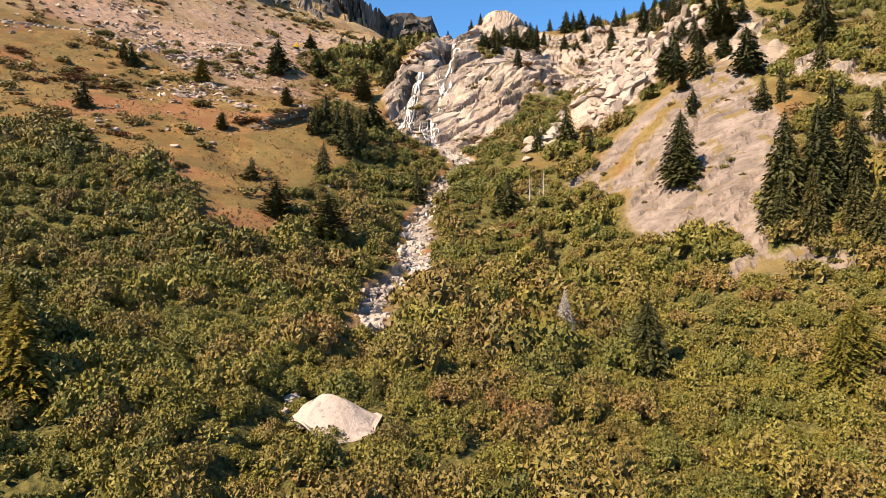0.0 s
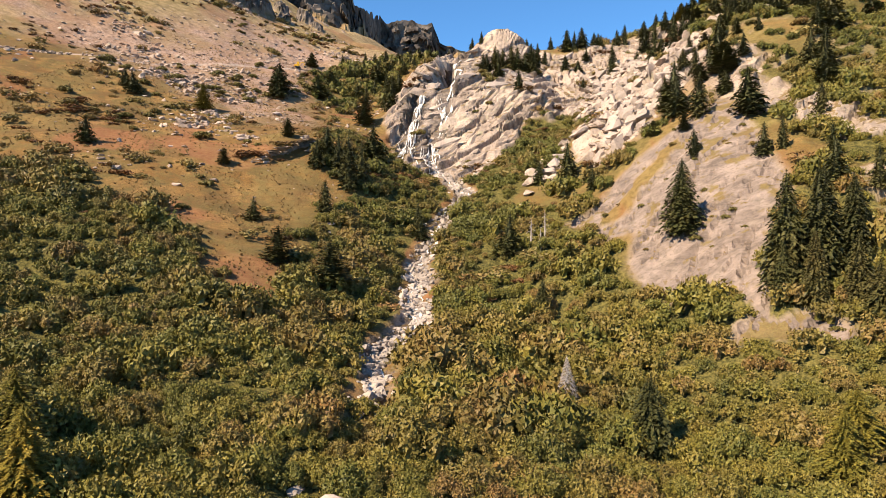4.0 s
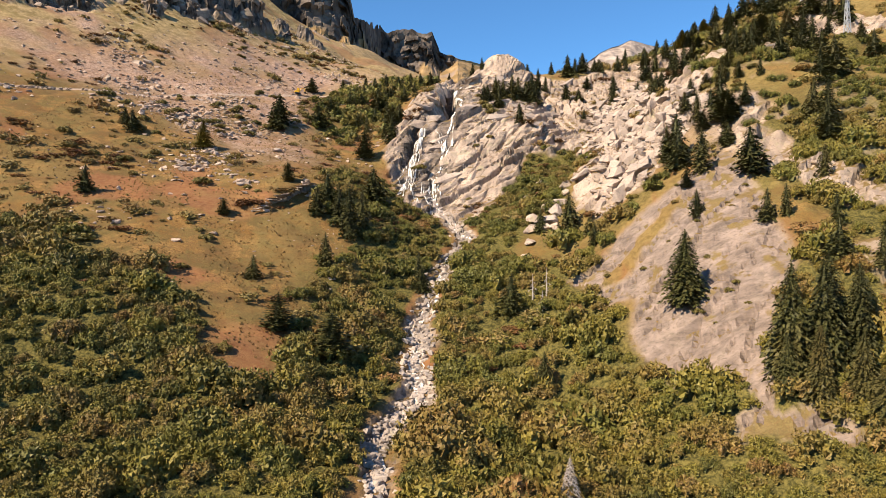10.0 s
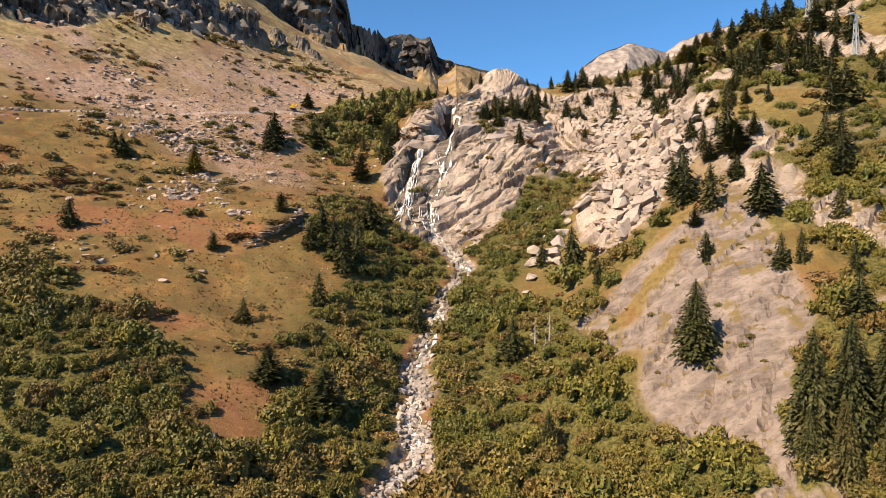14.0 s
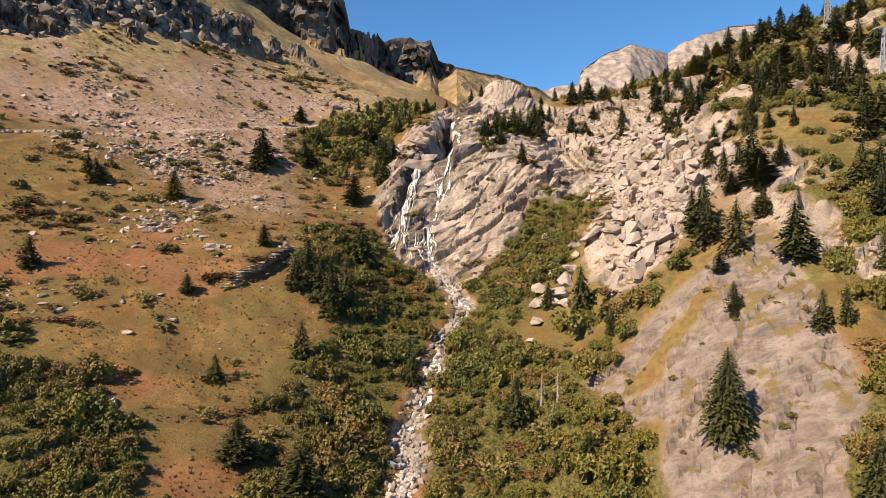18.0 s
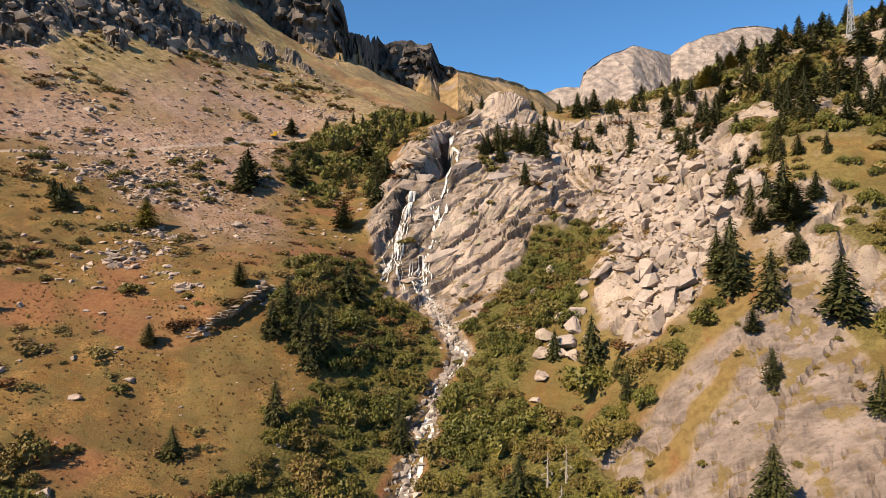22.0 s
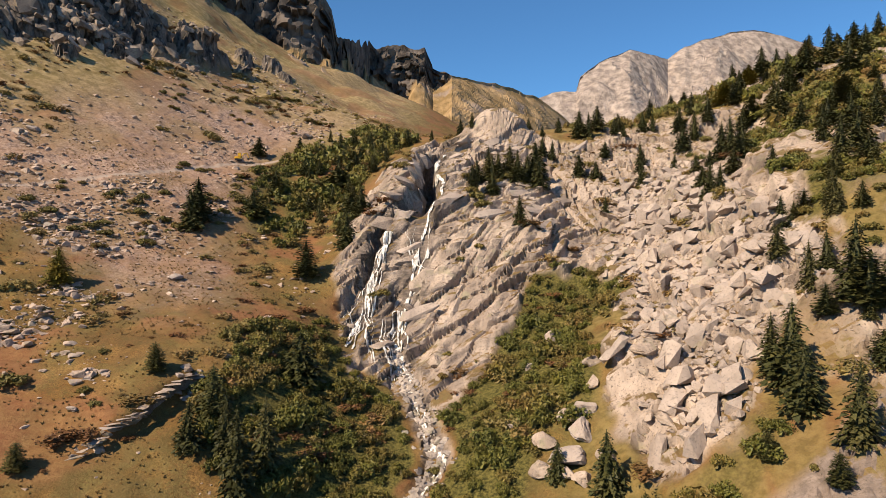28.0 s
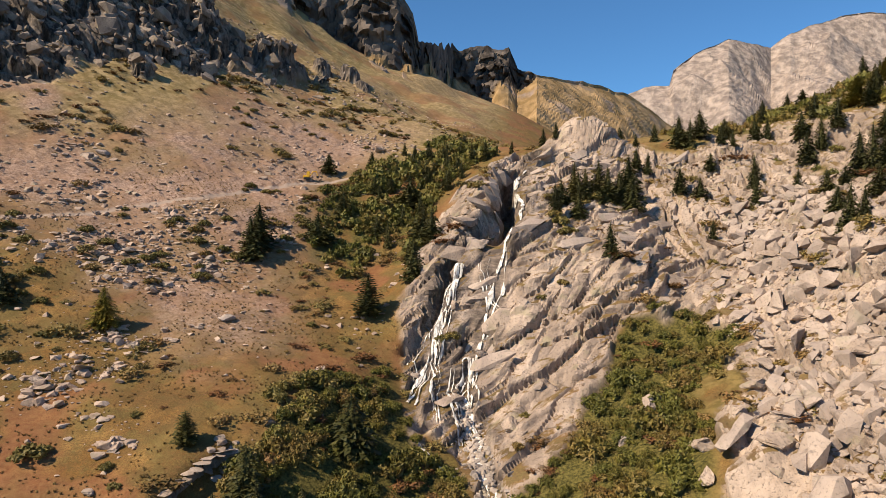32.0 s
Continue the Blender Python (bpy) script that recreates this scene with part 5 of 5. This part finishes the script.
    half = np.stack([0.9 + 4.2 * big + 0.6 * r.uniform(0, 1, x.size), 0.5 + 1.3 * big + 0.4 * r.uniform(0, 1, x.size), 0.35 + 0.55 * big], -1)
    order = np.argsort(-big)
    at = np.stack([x, y], -1)
    block_parts("rock_plate", plates, at[order[:280]], half[order[:280]], 38, 9, GRANITE, 53)
    # the block field under the rim
    x, y, r = scatter(28, 76, 126, 226, 1.35, 55)
    m = masks(x, y)
    keep = (m["cliff"] > 0.5) & (np.abs(x - 46 - 0.18 * (y - 128)) < 11.5)
    x, y = x[keep], y[keep]
    s = 0.35 + 1.9 * r.uniform(0, 1, x.size) ** 3.5
    half = np.stack([s * r.uniform(0.9, 1.5, x.size), s * r.uniform(0.7, 1.0, x.size), s * r.uniform(0.5, 0.9, x.size)], -1)
    block_mass("block_field", "heap of angular pale granite blocks", STONES, np.stack([x, y], -1), half, 40, 40, GRANITE, 56, 0.5)
    # dark crags over the grass slope
    x, y, r = scatter(-330, -90, 110, 380, 3.7, 57)
    m = masks(x, y)
    keep = (m["crag"] > 0.5) & (fbm(x, y, 20, 2, 58) > -0.2)
    x, y = x[keep], y[keep]
    near = [(-131, 278), (-129, 280), (-132, 281), (-105, 324), (-103, 328), (-107, 328), (-101, 322), (-104, 333), (-85, 345), (-82, 349), (-88, 350), (-76, 352)]
    x, y = np.concatenate([x, [p[0] for p in near]]), np.concatenate([y, [p[1] for p in near]])
    s = 0.8 + 2.4 * r.uniform(0, 1, x.size) ** 2.0
    half = np.stack([s * r.uniform(1.0, 1.9, x.size), s * r.uniform(0.8, 1.2, x.size), s * r.uniform(0.6, 1.1, x.size)], -1)
    block_mass("crag_blocks", "dark broken crags with deep clefts", [block_mesh(s, 0.12, 11) for s in range(420, 436)], np.stack([x, y], -1), half, 35, 24, CRAG_AND_SHADE_ROCK, 59, 0.3)
    x, y, r = scatter(-250, -95, 150, 360, 2.4, 63)
    m = masks(x, y)
    keep = (m["crag"] > 0.35) & (r.uniform(0, 1, x.size) < 0.6)
    x, y = x[keep], y[keep]
    s = 0.5 + 1.3 * r.uniform(0, 1, x.size) ** 1.8
    half = np.stack([s * r.uniform(1.0, 2.0, x.size), s * r.uniform(0.8, 1.2, x.size), s * r.uniform(0.6, 1.1, x.size)], -1)
    block_mass("crag_rubble", "small dark blocks broken from the crags", [block_mesh(s, 0.15, 11) for s in range(440, 452)], np.stack([x, y], -1), half, 60, 35, CRAG_AND_SHADE_ROCK, 64, 0.6)
    # slabs leaning over the gully
    spots = [(-2.2, 225), (-1.6, 230), (-2.2, 235), (-2.6, 240), (-2.0, 245), (-0.5, 250), (-4.6, 232), (-5, 221), (-7.5, 214), (-9.5, 206)]
    block_parts("rock_plate", plates, spots, [(4.2, 2.2, 0.8)] * len(spots), 40, 9, GRANITE, 61, 1.3)


def rock_ledge():
    """Thin rock plates in the meadow, standing out over a hollow whose shade is painted as dark rock, with broken rock
    at the high end.
    """
    r = np.random.default_rng(37)
    base = tagged(new("rock_ledge"), "broken grey rock ledge overhanging a dark hollow in the meadow", "rock ledge")
    plates = [mesh_of("plate", *block_mesh(s, 0.35, 12), [GRANITE]) for s in range(500, 506)]
    # the near-black colour of these rocks stands in for shade under the plates
    shade_walls = [mesh_of("rock", *block_mesh(s, 0.3, 14), [CRAG_AND_SHADE_ROCK]) for s in range(510, 514)]
    line = np.array(LEDGE, float)
    arc = np.concatenate([[0], np.cumsum(np.hypot(*np.diff(line, axis=0).T))])
    for d in np.arange(0.4, arc[-1], 1.0):
        t = d / arc[-1]
        x, y = np.interp(d, arc, line[:, 0]), np.interp(d, arc, line[:, 1])
        ahead = np.interp(min(d + 1, arc[-1]), arc, line[:, 0]) - np.interp(max(d - 1, 0), arc, line[:, 0]), np.interp(min(d + 1, arc[-1]), arc, line[:, 1]) - np.interp(max(d - 1, 0), arc, line[:, 1])
        turn = math.atan2(ahead[1], ahead[0])
        ox, oy = math.sin(turn), -math.cos(turn)
        full = 0.35 + 0.65 * min(1, t / 0.6)
        top = drop(x - 1.6 * ox, y - 1.6 * oy)[0]
        out = r.uniform(-1.0, 0.2) * full
        ob = piece("plate", plates[int(r.integers(0, 6))], base)
        ob.matrix_basis = pose(x + out * ox, y + out * oy, top - 0.2 + r.uniform(-0.2, 0.15), r.uniform(-14, 14), r.uniform(-14, 14), math.degrees(turn) + r.uniform(-40, 40))
        ob.scale = (r.uniform(0.8, 1.9), r.uniform(0.9, 1.5) * full, r.uniform(0.09, 0.2))
        ob = piece("rock", shade_walls[int(r.integers(0, 4))], base)
        ob.matrix_basis = pose(x - 1.2 * ox, y - 1.2 * oy, top - 1.3 * full, r.uniform(-8, 8), r.uniform(-8, 8), math.degrees(turn) + r.uniform(-15, 15))
        ob.scale = (r.uniform(0.8, 1.2), r.uniform(0.6, 0.8), 1.0 * full)
    for _ in range(16):
        x, y = -31.5 + r.normal(0, 1.3), 148.2 + r.normal(0, 1.6)
        ob = piece("plate", plates[int(r.integers(0, 6))], base)
        ob.matrix_basis = pose(x, y, drop(x, y)[0] + 0.2, r.uniform(-20, 20), r.uniform(-20, 20), r.uniform(0, 360))
        ob.scale = (r.uniform(0.5, 1.2), r.uniform(0.5, 0.9), r.uniform(0.25, 0.6))


cliff_blocks()
rock_ledge()


def boulders():
    kinds = [mesh_of("boulder", *boulder_mesh(s, 12, 3), [GRANITE]) for s in range(300, 308)]

    def put(x, y, s, flat=1.0, label="pale granite boulder with flat broken faces", group="boulders"):
        z, n = drop(x, y)
        ob = new("boulder", kinds[int(rng.integers(0, 8))])
        ob.matrix_basis = pose(x, y, z + 0.22 * s * flat, rng.uniform(-18, 18), rng.uniform(-18, 18), rng.uniform(0, 360))
        ob.scale = (s, s * rng.uniform(0.8, 1.1), s * flat)
        tagged(ob, label, "boulder", group)

    for x, y, s, flat in ((-109.4, 225.5, 3.4, 0.7), (-48.7, 181.8, 2.4, 0.6), (-58.2, 169.9, 2.4, 0.8), (-62.1, 161.3, 2.3, 0.6), (-65.8, 157, 2, 0.5), (-59.9, 143.3, 1.3, 0.5), (-59.2, 136.8, 1.2, 0.5),
                          (27.6, 173, 2.2, 1.1), (30.5, 220.4, 4.4, 0.9), (23.8, 146.8, 2.4, 0.9), (57.6, 181.4, 3.8, 0.7), (-5.1, 207.2, 3, 1.3), (4.5, 174.3, 3, 0.9),
                          (21.8, 136.5, 2.4, 0.7), (16.2, 128.7, 1.4, 0.9), (-62.2, 202.7, 2, 0.6), (-106.4, 222, 2.6, 0.5), (-54.1, 124.3, 1.1, 0.7), (-10, 43.6, 1.3, 0.5), (-106.8, 228.5, 2.8, 0.6), (-86.7, 227, 1.6, 0.6), (-65.7, 201, 2.2, 0.5), (-61.2, 200, 1.8, 0.5), (-63.1, 170.7, 2, 0.5), (-50.7, 150.8, 1.6, 0.5), (-45.7, 146.1, 1.4, 0.5), (-43.9, 139.5, 1.4, 0.5), (-46.2, 294, 3.6, 0.5), (-63.6, 156, 2.2, 0.5), (-51.5, 217, 2, 0.6), (-77.2, 196, 2, 0.6), (-79.3, 190, 2.4, 0.6), (-3.5, 206, 3.0, 1.2), (-1.5, 190, 2.8, 0.7),
                          (-28, 81.6, 1.2, 0.9), (22.5, 139, 4.2, 0.9), (25, 142.5, 3.8, 0.9), (19, 139, 3.2, 0.9), (27, 136, 3.4, 0.8), (20.5, 144, 2.6, 0.8), (26.5, 147, 3.6, 0.7), (28.5, 151, 2.8, 0.8), (17.5, 133.5, 2.6, 0.7), (23.5, 134.5, 2.2, 0.8), (30, 157, 3, 0.8), (16, 150, 2, 0.8), (26, 172, 2.6, 1.0), (21, 166, 1.8, 0.9), (-44, 101.5, 1.6, 0.8), (-26, 57.5, 1.3, 0.7), (15.5, 86.5, 1.1, 0.7), (-7.8, 63.8, 1.5, 0.8)):
        put(x, y, s, flat)
    # the pale slab among the alders
    z, _ = drop(-7, 43.6)
    slab = new("boulder", mesh_of("boulder", *boulder_mesh(341, 14, 3), [GRANITE]))
    slab.matrix_basis = pose(-7.7, 42.2, z + 0.5, 24, 4, -8)
    slab.scale = (4.6, 3.4, 2.6)
    tagged(slab, "large pale granite boulder half hidden among alder bushes", "boulder", "boulders")
    # the block field under the rim
    x, y, r = scatter(34, 68, 128, 222, 2.8, 12)
    keep = (inside(CLIFF, x, y) > 0.5) & (np.abs(x - (40 + 0.18 * (y - 128)) - 6) < 15) & (fbm(x, y, 12, 2, 3) > -0.18)
    for px, py in list(zip(x[keep], y[keep]))[:270]:
        put(px, py, 0.8 + 3.0 * r.uniform() ** 3.2, r.uniform(0.4, 0.75), "angular granite block lying in the block field", "block field")


boulders()


def single_stones(xs, ys, sizes, material, seed):
    """Loose stones, one object each, as pieces of the mountainside."""
    r = np.random.default_rng(seed)
    kinds = [mesh_of("stone", v, f, [material]) for v, f in STONES]
    for x, y, s in zip(xs, ys, sizes):
        z, _ = drop(x, y)
        ob = piece("stone", kinds[int(r.integers(0, len(kinds)))], GROUND)
        ob.matrix_basis = pose(x, y, z + 0.1 * s, r.uniform(-15, 15), r.uniform(-15, 15), r.uniform(0, 360))
        ob.scale = (s, s * r.uniform(0.75, 1.0), s * r.uniform(0.5, 0.85))


def stones():
    x, y, r = scatter(-150, -20, 110, 430, 1.25, 21)
    m = masks(x, y)
    clump = fbm(x, y, 17, 3, 23)
    keep = r.uniform(0, 1, x.size) < np.where(m["scree"] > 0.4, 0.15 + 2.4 * np.clip(clump, 0, 1), 0.04 + 0.3 * (clump > 0.16) + 0.1 * (y > 290))
    keep &= (m["track"] < 0.1) & (m["rock"] < 0.5)
    x, y = x[keep], y[keep]
    # stones gathered round the pale outcrops
    for px, py in ((-65.7, 201), (-61.2, 200), (-63.1, 170.7), (-58, 170), (-50.7, 150.8), (-63.6, 156), (-66, 158), (-61, 163), (-51.5, 217), (-77.2, 196), (-79.3, 190), (-70, 186), (-84, 200), (-46, 294), (-60, 262),
                   (-56, 240), (-95, 232)):
        x, y = np.concatenate([x, px + r.normal(0, 2.6, 34)]), np.concatenate([y, py + r.normal(0, 2.2, 34)])
    s = 0.15 + 0.8 * r.uniform(0, 1, x.size) ** 4.0
    heaps = [(-109.5, 226, 5), (-107, 209, 6), (-70.4, 220, 4), (-78, 212, 5), (-60.7, 199, 3.5), (-78.6, 189, 4), (-70.7, 188, 4), (-52.6, 220, 2.5), (-64, 278, 5), (-55, 303, 6), (-71, 256, 6), (-47, 298, 4), (-62.9, 170.3, 2.5), (-64, 156, 3.5),
             (-63, 161, 2.5), (-46.2, 146.7, 1.5), (-92, 187, 4), (-86, 193.6, 4), (-124, 234, 5), (-77, 203, 4), (-98, 214, 5)]
    for px, py, wide in heaps:
        count = int(16 * wide)
        x, y = np.concatenate([x, px + r.normal(0, wide, count)]), np.concatenate([y, py + r.normal(0, 0.7 * wide, count)])
        s = np.concatenate([s, 0.22 + 0.95 * r.uniform(0, 1, count) ** 3.2])
    order = np.argsort(-s)
    single_stones(x[order[:240]], y[order[:240]], s[order[:240]], SCREE_STONE, 71)
    x, y, s = x[order[240:]], y[order[240:]], s[order[240:]]
    mass("scree_stones", "loose pinkish grey stones scattered over grass and scree", "stones", CHIPS + STONES, x, y, 1.15 * s, s * r.uniform(0.35, 0.7, x.size), SCREE_STONE, 31, -0.05)
    # stones of the block field and cliff ledges
    x, y, r = scatter(-10, 100, 78, 262, 1.35, 22)
    m = masks(x, y)
    keep = (m["rock"] > 0.5) & (m["slab"] < 0.3) & (r.uniform(0, 1, x.size) < 0.08 + 0.45 * (np.abs(x - 46 - 0.18 * (y - 128)) < 13)) & (m["stream"] > 3)
    x, y = x[keep], y[keep]
    s = 0.2 + 0.75 * r.uniform(0, 1, x.size) ** 2.5
    mass("cliff_stones", "broken granite blocks lodged on the cliff", "stones", STONES, x, y, s, s * r.uniform(0.5, 0.9, x.size), GRANITE, 32, -0.05)
    # stones of the stream bed
    t = np.linspace(0, 1, 2600)
    line = np.array(STREAM)
    k = np.linspace(0, len(line) - 1, len(t))
    x, y = np.interp(k, np.arange(len(line)), line[:, 0]), np.interp(k, np.arange(len(line)), line[:, 1])
    x, y = x + r.normal(0, 1, x.size) * np.where(y < 90, 0.8, 1.2), y + r.normal(0, 0.8, x.size)
    keep = (y < 182) & ((y > 62) | (r.uniform(0, 1, x.size) < 0.12)) & (y > 42)
    x, y = x[keep], y[keep]
    s = 0.25 + 0.55 * r.uniform(0, 1, x.size) ** 2
    near = np.argsort(np.abs(y - 95))
    single_stones(x[near[:260]], y[near[:260]], s[near[:260]], WASHED, 72)
    x, y, s = x[near[260:]], y[near[260:]], s[near[260:]]
    mass("stream_stones", "pale washed boulders crowding the stream bed", "stones", STONES, x, y, s, s * r.uniform(0.6, 1.0, x.size), WASHED, 33, -0.1)


stones()


def dry_stone_wall():
    """The low wall of loose stones along the lower edge of the track."""
    r = np.random.default_rng(91)
    base = tagged(new("stone_wall"), "low dry stone wall of rough grey stones along the track", "stone wall")
    kinds = [mesh_of("stone", v, f, [SCREE_STONE]) for v, f in CHIPS]
    line = np.array([(-124, 175), (-112.5, 184.4), (-105, 192), (-98.5, 201.6), (-93, 208)])
    arc = np.concatenate([[0], np.cumsum(np.hypot(*np.diff(line, axis=0).T))])
    for d in np.arange(0, arc[-1], 0.62):
        if r.uniform() < 0.18 + 0.5 * d / arc[-1]:
            continue
        x, y = np.interp(d, arc, line[:, 0]) + 1.0, np.interp(d, arc, line[:, 1]) - 1.1
        for k in range(2):
            z, _ = drop(x, y)
            ob = piece("stone", kinds[int(r.integers(0, len(kinds)))], base)
            ob.matrix_basis = pose(x + r.uniform(-0.2, 0.2), y + r.uniform(-0.3, 0.3), z + 0.2 + 0.4 * k, r.uniform(-12, 12), r.uniform(-12, 12), r.uniform(0, 360))
            ob.scale = (r.uniform(0.35, 0.6), r.uniform(0.3, 0.45), r.uniform(0.22, 0.34))


dry_stone_wall()


# ---- water ----
def ribbon(line, width, seed, lift, wander):
    """White water over the ground along a line of the plan."""
    r = np.random.default_rng(seed)
    line = np.array(line, float)
    length = np.concatenate([[0], np.cumsum(np.hypot(*np.diff(line, axis=0).T))])
    s = np.arange(0, length[-1], 0.45)
    x, y = np.interp(s, length, line[:, 0]), np.interp(s, length, line[:, 1])
    x = x + wander * 2 * fbm(s, s * 0 + seed, 9, 3, seed)
    w = width * np.clip(1.0 + 2.4 * value_noise(s, s * 0, 3.2, seed + 1) + 1.2 * value_noise(s, s * 0, 1.1, seed + 2), 0.04, 2.0)
    verts, faces = [], []
    for k in range(len(s)):
        z, n = drop(x[k], y[k])
        for e in (-0.5, -0.17, 0.17, 0.5):
            px = x[k] + e * w[k]
            pz, pn = drop(px, y[k])
            p = Vector((px, y[k], pz)) + pn * (lift - 0.3 * abs(e) * lift)
            verts.append((p.x, p.y, p.z))
        if k:
            for e in range(3):
                a = (k - 1) * 4 + e
                faces.append((a, a + 1, a + 5, a + 4))
    return np.array(verts), np.array(faces)


def water():
    base = tagged(new("stream"), "white mountain stream falling over rock in strands", "stream", kind="structure")
    low = [p for p in STREAM if 62 < p[1] < 186]
    high = [p for p in STREAM if 180 < p[1] < 252]
    strands = [("cascade", ribbon(low, 0.6, 3, 0.14, 0.9)), ("cascade", ribbon(low, 0.45, 5, 0.14, 2.0)),
               ("waterfall", ribbon([(p[0] + 1.5 * (p[1] > 206), p[1]) for p in high], 0.45, 7, 0.45, 0.9)), ("waterfall", ribbon([(p[0] + 1.3, p[1]) for p in high if p[1] < 214], 0.5, 9, 0.28, 1.6)),
               ("cascade", ribbon(SIDE_STREAM[7:], 0.4, 17, 0.25, 0.4)), ("waterfall", ribbon([(p[0] - 0.8, p[1]) for p in high if p[1] < 196], 0.5, 21, 0.28, 1.4))]
    fans = [([(-6.5, 202), (-8.9, 196.3), (-10.7, 193.2), (-10.5, 188.3), (-12.1, 181.6), (-12.8, 177)], 0.75), ([(-9.5, 200), (-11, 194.9), (-12.7, 191.6), (-14, 186.5), (-11.6, 181.7)], 0.4), ([(-6.6, 202), (-8, 198.1), (-8.8, 195.2), (-9.3, 190.9), (-9.9, 187.7)], 0.45),
            ([(-2, 204), (-2.5, 201.3), (-1.2, 198.2), (1.3, 194.5), (-2, 192)], 0.4), ([(-3.8, 189.6), (-3.4, 185.7), (-2, 181.8), (-5.7, 178.7)], 0.7), ([(-5.5, 186), (-6, 182), (-5, 178), (-3, 173)], 0.5), ([(-10.5, 188), (-9, 184), (-9.5, 180), (-8, 175)], 0.35)]
    for k, (line, wide) in enumerate(fans):
        for j in range(3):
            strands.append(("waterfall", ribbon([(px + 0.7 * (j - 1), py) for px, py in line], wide * (0.55, 0.28, 0.36)[j], 31 + 7 * k + 50 * j, 0.3, 0.7)))
    for name, (v, f) in strands:
        piece(name, mesh_of(name, v, f, [WATER], True), base)


water()


# ---- made things ----
def plain(name, colour, rough, metal=0.0):
    n = Nodes(name, rough, 0.4)
    n.bsdf.inputs["Metallic"].default_value = metal
    worn = n.noise(1.5, 4, 0.6)
    return n.done(n.mix(n.ramp(worn, (0.35, 0.6), (0.6, 0.0)), colour, tuple(c * 0.55 for c in colour)))


STEEL = plain("galvanised_steel", (0.42, 0.43, 0.44), 0.5, 0.3)
YELLOW = plain("yellow_paint", (0.75, 0.42, 0.02), 0.45)
BLACK = plain("black_rubber", (0.03, 0.03, 0.032), 0.8)
GLASS = plain("cab_glass", (0.05, 0.07, 0.08), 0.1)


def pylon(x, y, h, w):
    base = tagged(new("cable_pylon"), "grey steel lattice pylon of a cable lift", "pylon", "lift pylons")
    z, _ = drop(x, y)
    base.matrix_basis = pose(x, y, z - 0.3, 0, 0, 25)
    corners = [(-1, -1), (1, -1), (1, 1), (-1, 1)]
    at = lambda k, t: (corners[k][0] * w * (1 - 0.72 * t), corners[k][1] * w * (1 - 0.72 * t), h * t)
    for k in range(4):
        piece("leg", mesh_of("leg", *tube([at(k, 0), at(k, 1)], (0.13, 0.09), 4), [STEEL]), base)
    steps = 7
    for j in range(steps):
        parts = []
        for k in range(4):
            a, b = j / steps, (j + 1) / steps
            parts.append(tube([at(k, a), at((k + 1) % 4, b)], (0.06, 0.06), 4))
            parts.append(tube([at((k + 1) % 4, a), at(k, b)], (0.06, 0.06), 4))
        piece("lattice", mesh_of("lattice", *joined(parts), [STEEL]), base)
    piece("crossarm", mesh_of("crossarm", *tube([(-2.6, 0, h), (2.6, 0, h)], (0.22, 0.22), 4), [STEEL]), base)
    for e in (-2.4, 2.4):
        piece("pulley_beam", mesh_of("pulley_beam", *tube([(e, -1.2, h - 0.25), (e, 1.2, h - 0.25)], (0.18, 0.18), 6), [STEEL]), base)


pylon(108, 170, 15, 0.8)
pylon(128.5, 226, 15.5, 0.9)
pylon(252, 520, 15, 1.3)


def box(x0, x1, y0, y1, z0, z1, taper=0.0, bevel=0.05):
    bm = bmesh.new()
    bmesh.ops.create_cube(bm, size=1.0)
    for v in bm.verts:
        k = 1 - taper * (v.co.z > 0)
        v.co = ((x0 + x1) / 2 + v.co.x * (x1 - x0) * k, (y0 + y1) / 2 + v.co.y * (y1 - y0) * k, (z0 + z1) / 2 + v.co.z * (z1 - z0))
    bmesh.ops.bevel(bm, geom=bm.edges[:], offset=bevel, segments=2, affect="EDGES")
    me = bpy.data.meshes.new("box")
    bm.to_mesh(me)
    bm.free()
    return me


def excavator(x, y):
    base = tagged(new("excavator"), "small yellow tracked excavator parked on the track", "excavator")
    z, _ = drop(x, y)
    base.matrix_basis = pose(x, y, z + 0.05, 0, 0, 20)

    def add(name, me, mat):
        me.materials.append(mat)
        return piece(name, me, base)

    for e in (-0.75, 0.75):
        add("track", box(-1.2, 1.2, e - 0.2, e + 0.2, 0, 0.6, 0, 0.18), BLACK)
    add("body", box(-1.3, 0.7, -0.8, 0.8, 0.65, 1.35, 0.06, 0.12), YELLOW)
    cab = add("cab", box(-0.3, 0.75, -0.75, 0.15, 1.35, 2.5, 0.12, 0.08), YELLOW)
    pane = box(0.62, 0.78, -0.62, 0.02, 1.55, 2.3, 0.05, 0.02)
    pane.materials.append(GLASS)
    piece("window", pane, cab)
    for name, pts, rad in (("boom", [(0.7, 0.4, 1.1), (1.6, 0.4, 2.6), (2.6, 0.4, 2.7)], (0.17, 0.16, 0.12)), ("arm", [(2.6, 0.4, 2.75), (3.1, 0.4, 1.3)], (0.13, 0.1))):
        piece(name, mesh_of(name, *tube(pts, rad, 6), [YELLOW]), base)
    add("bucket", box(2.75, 3.35, 0.1, 0.7, 0.6, 1.25, -0.2, 0.08), BLACK)


excavator(-59.7, 257.2)
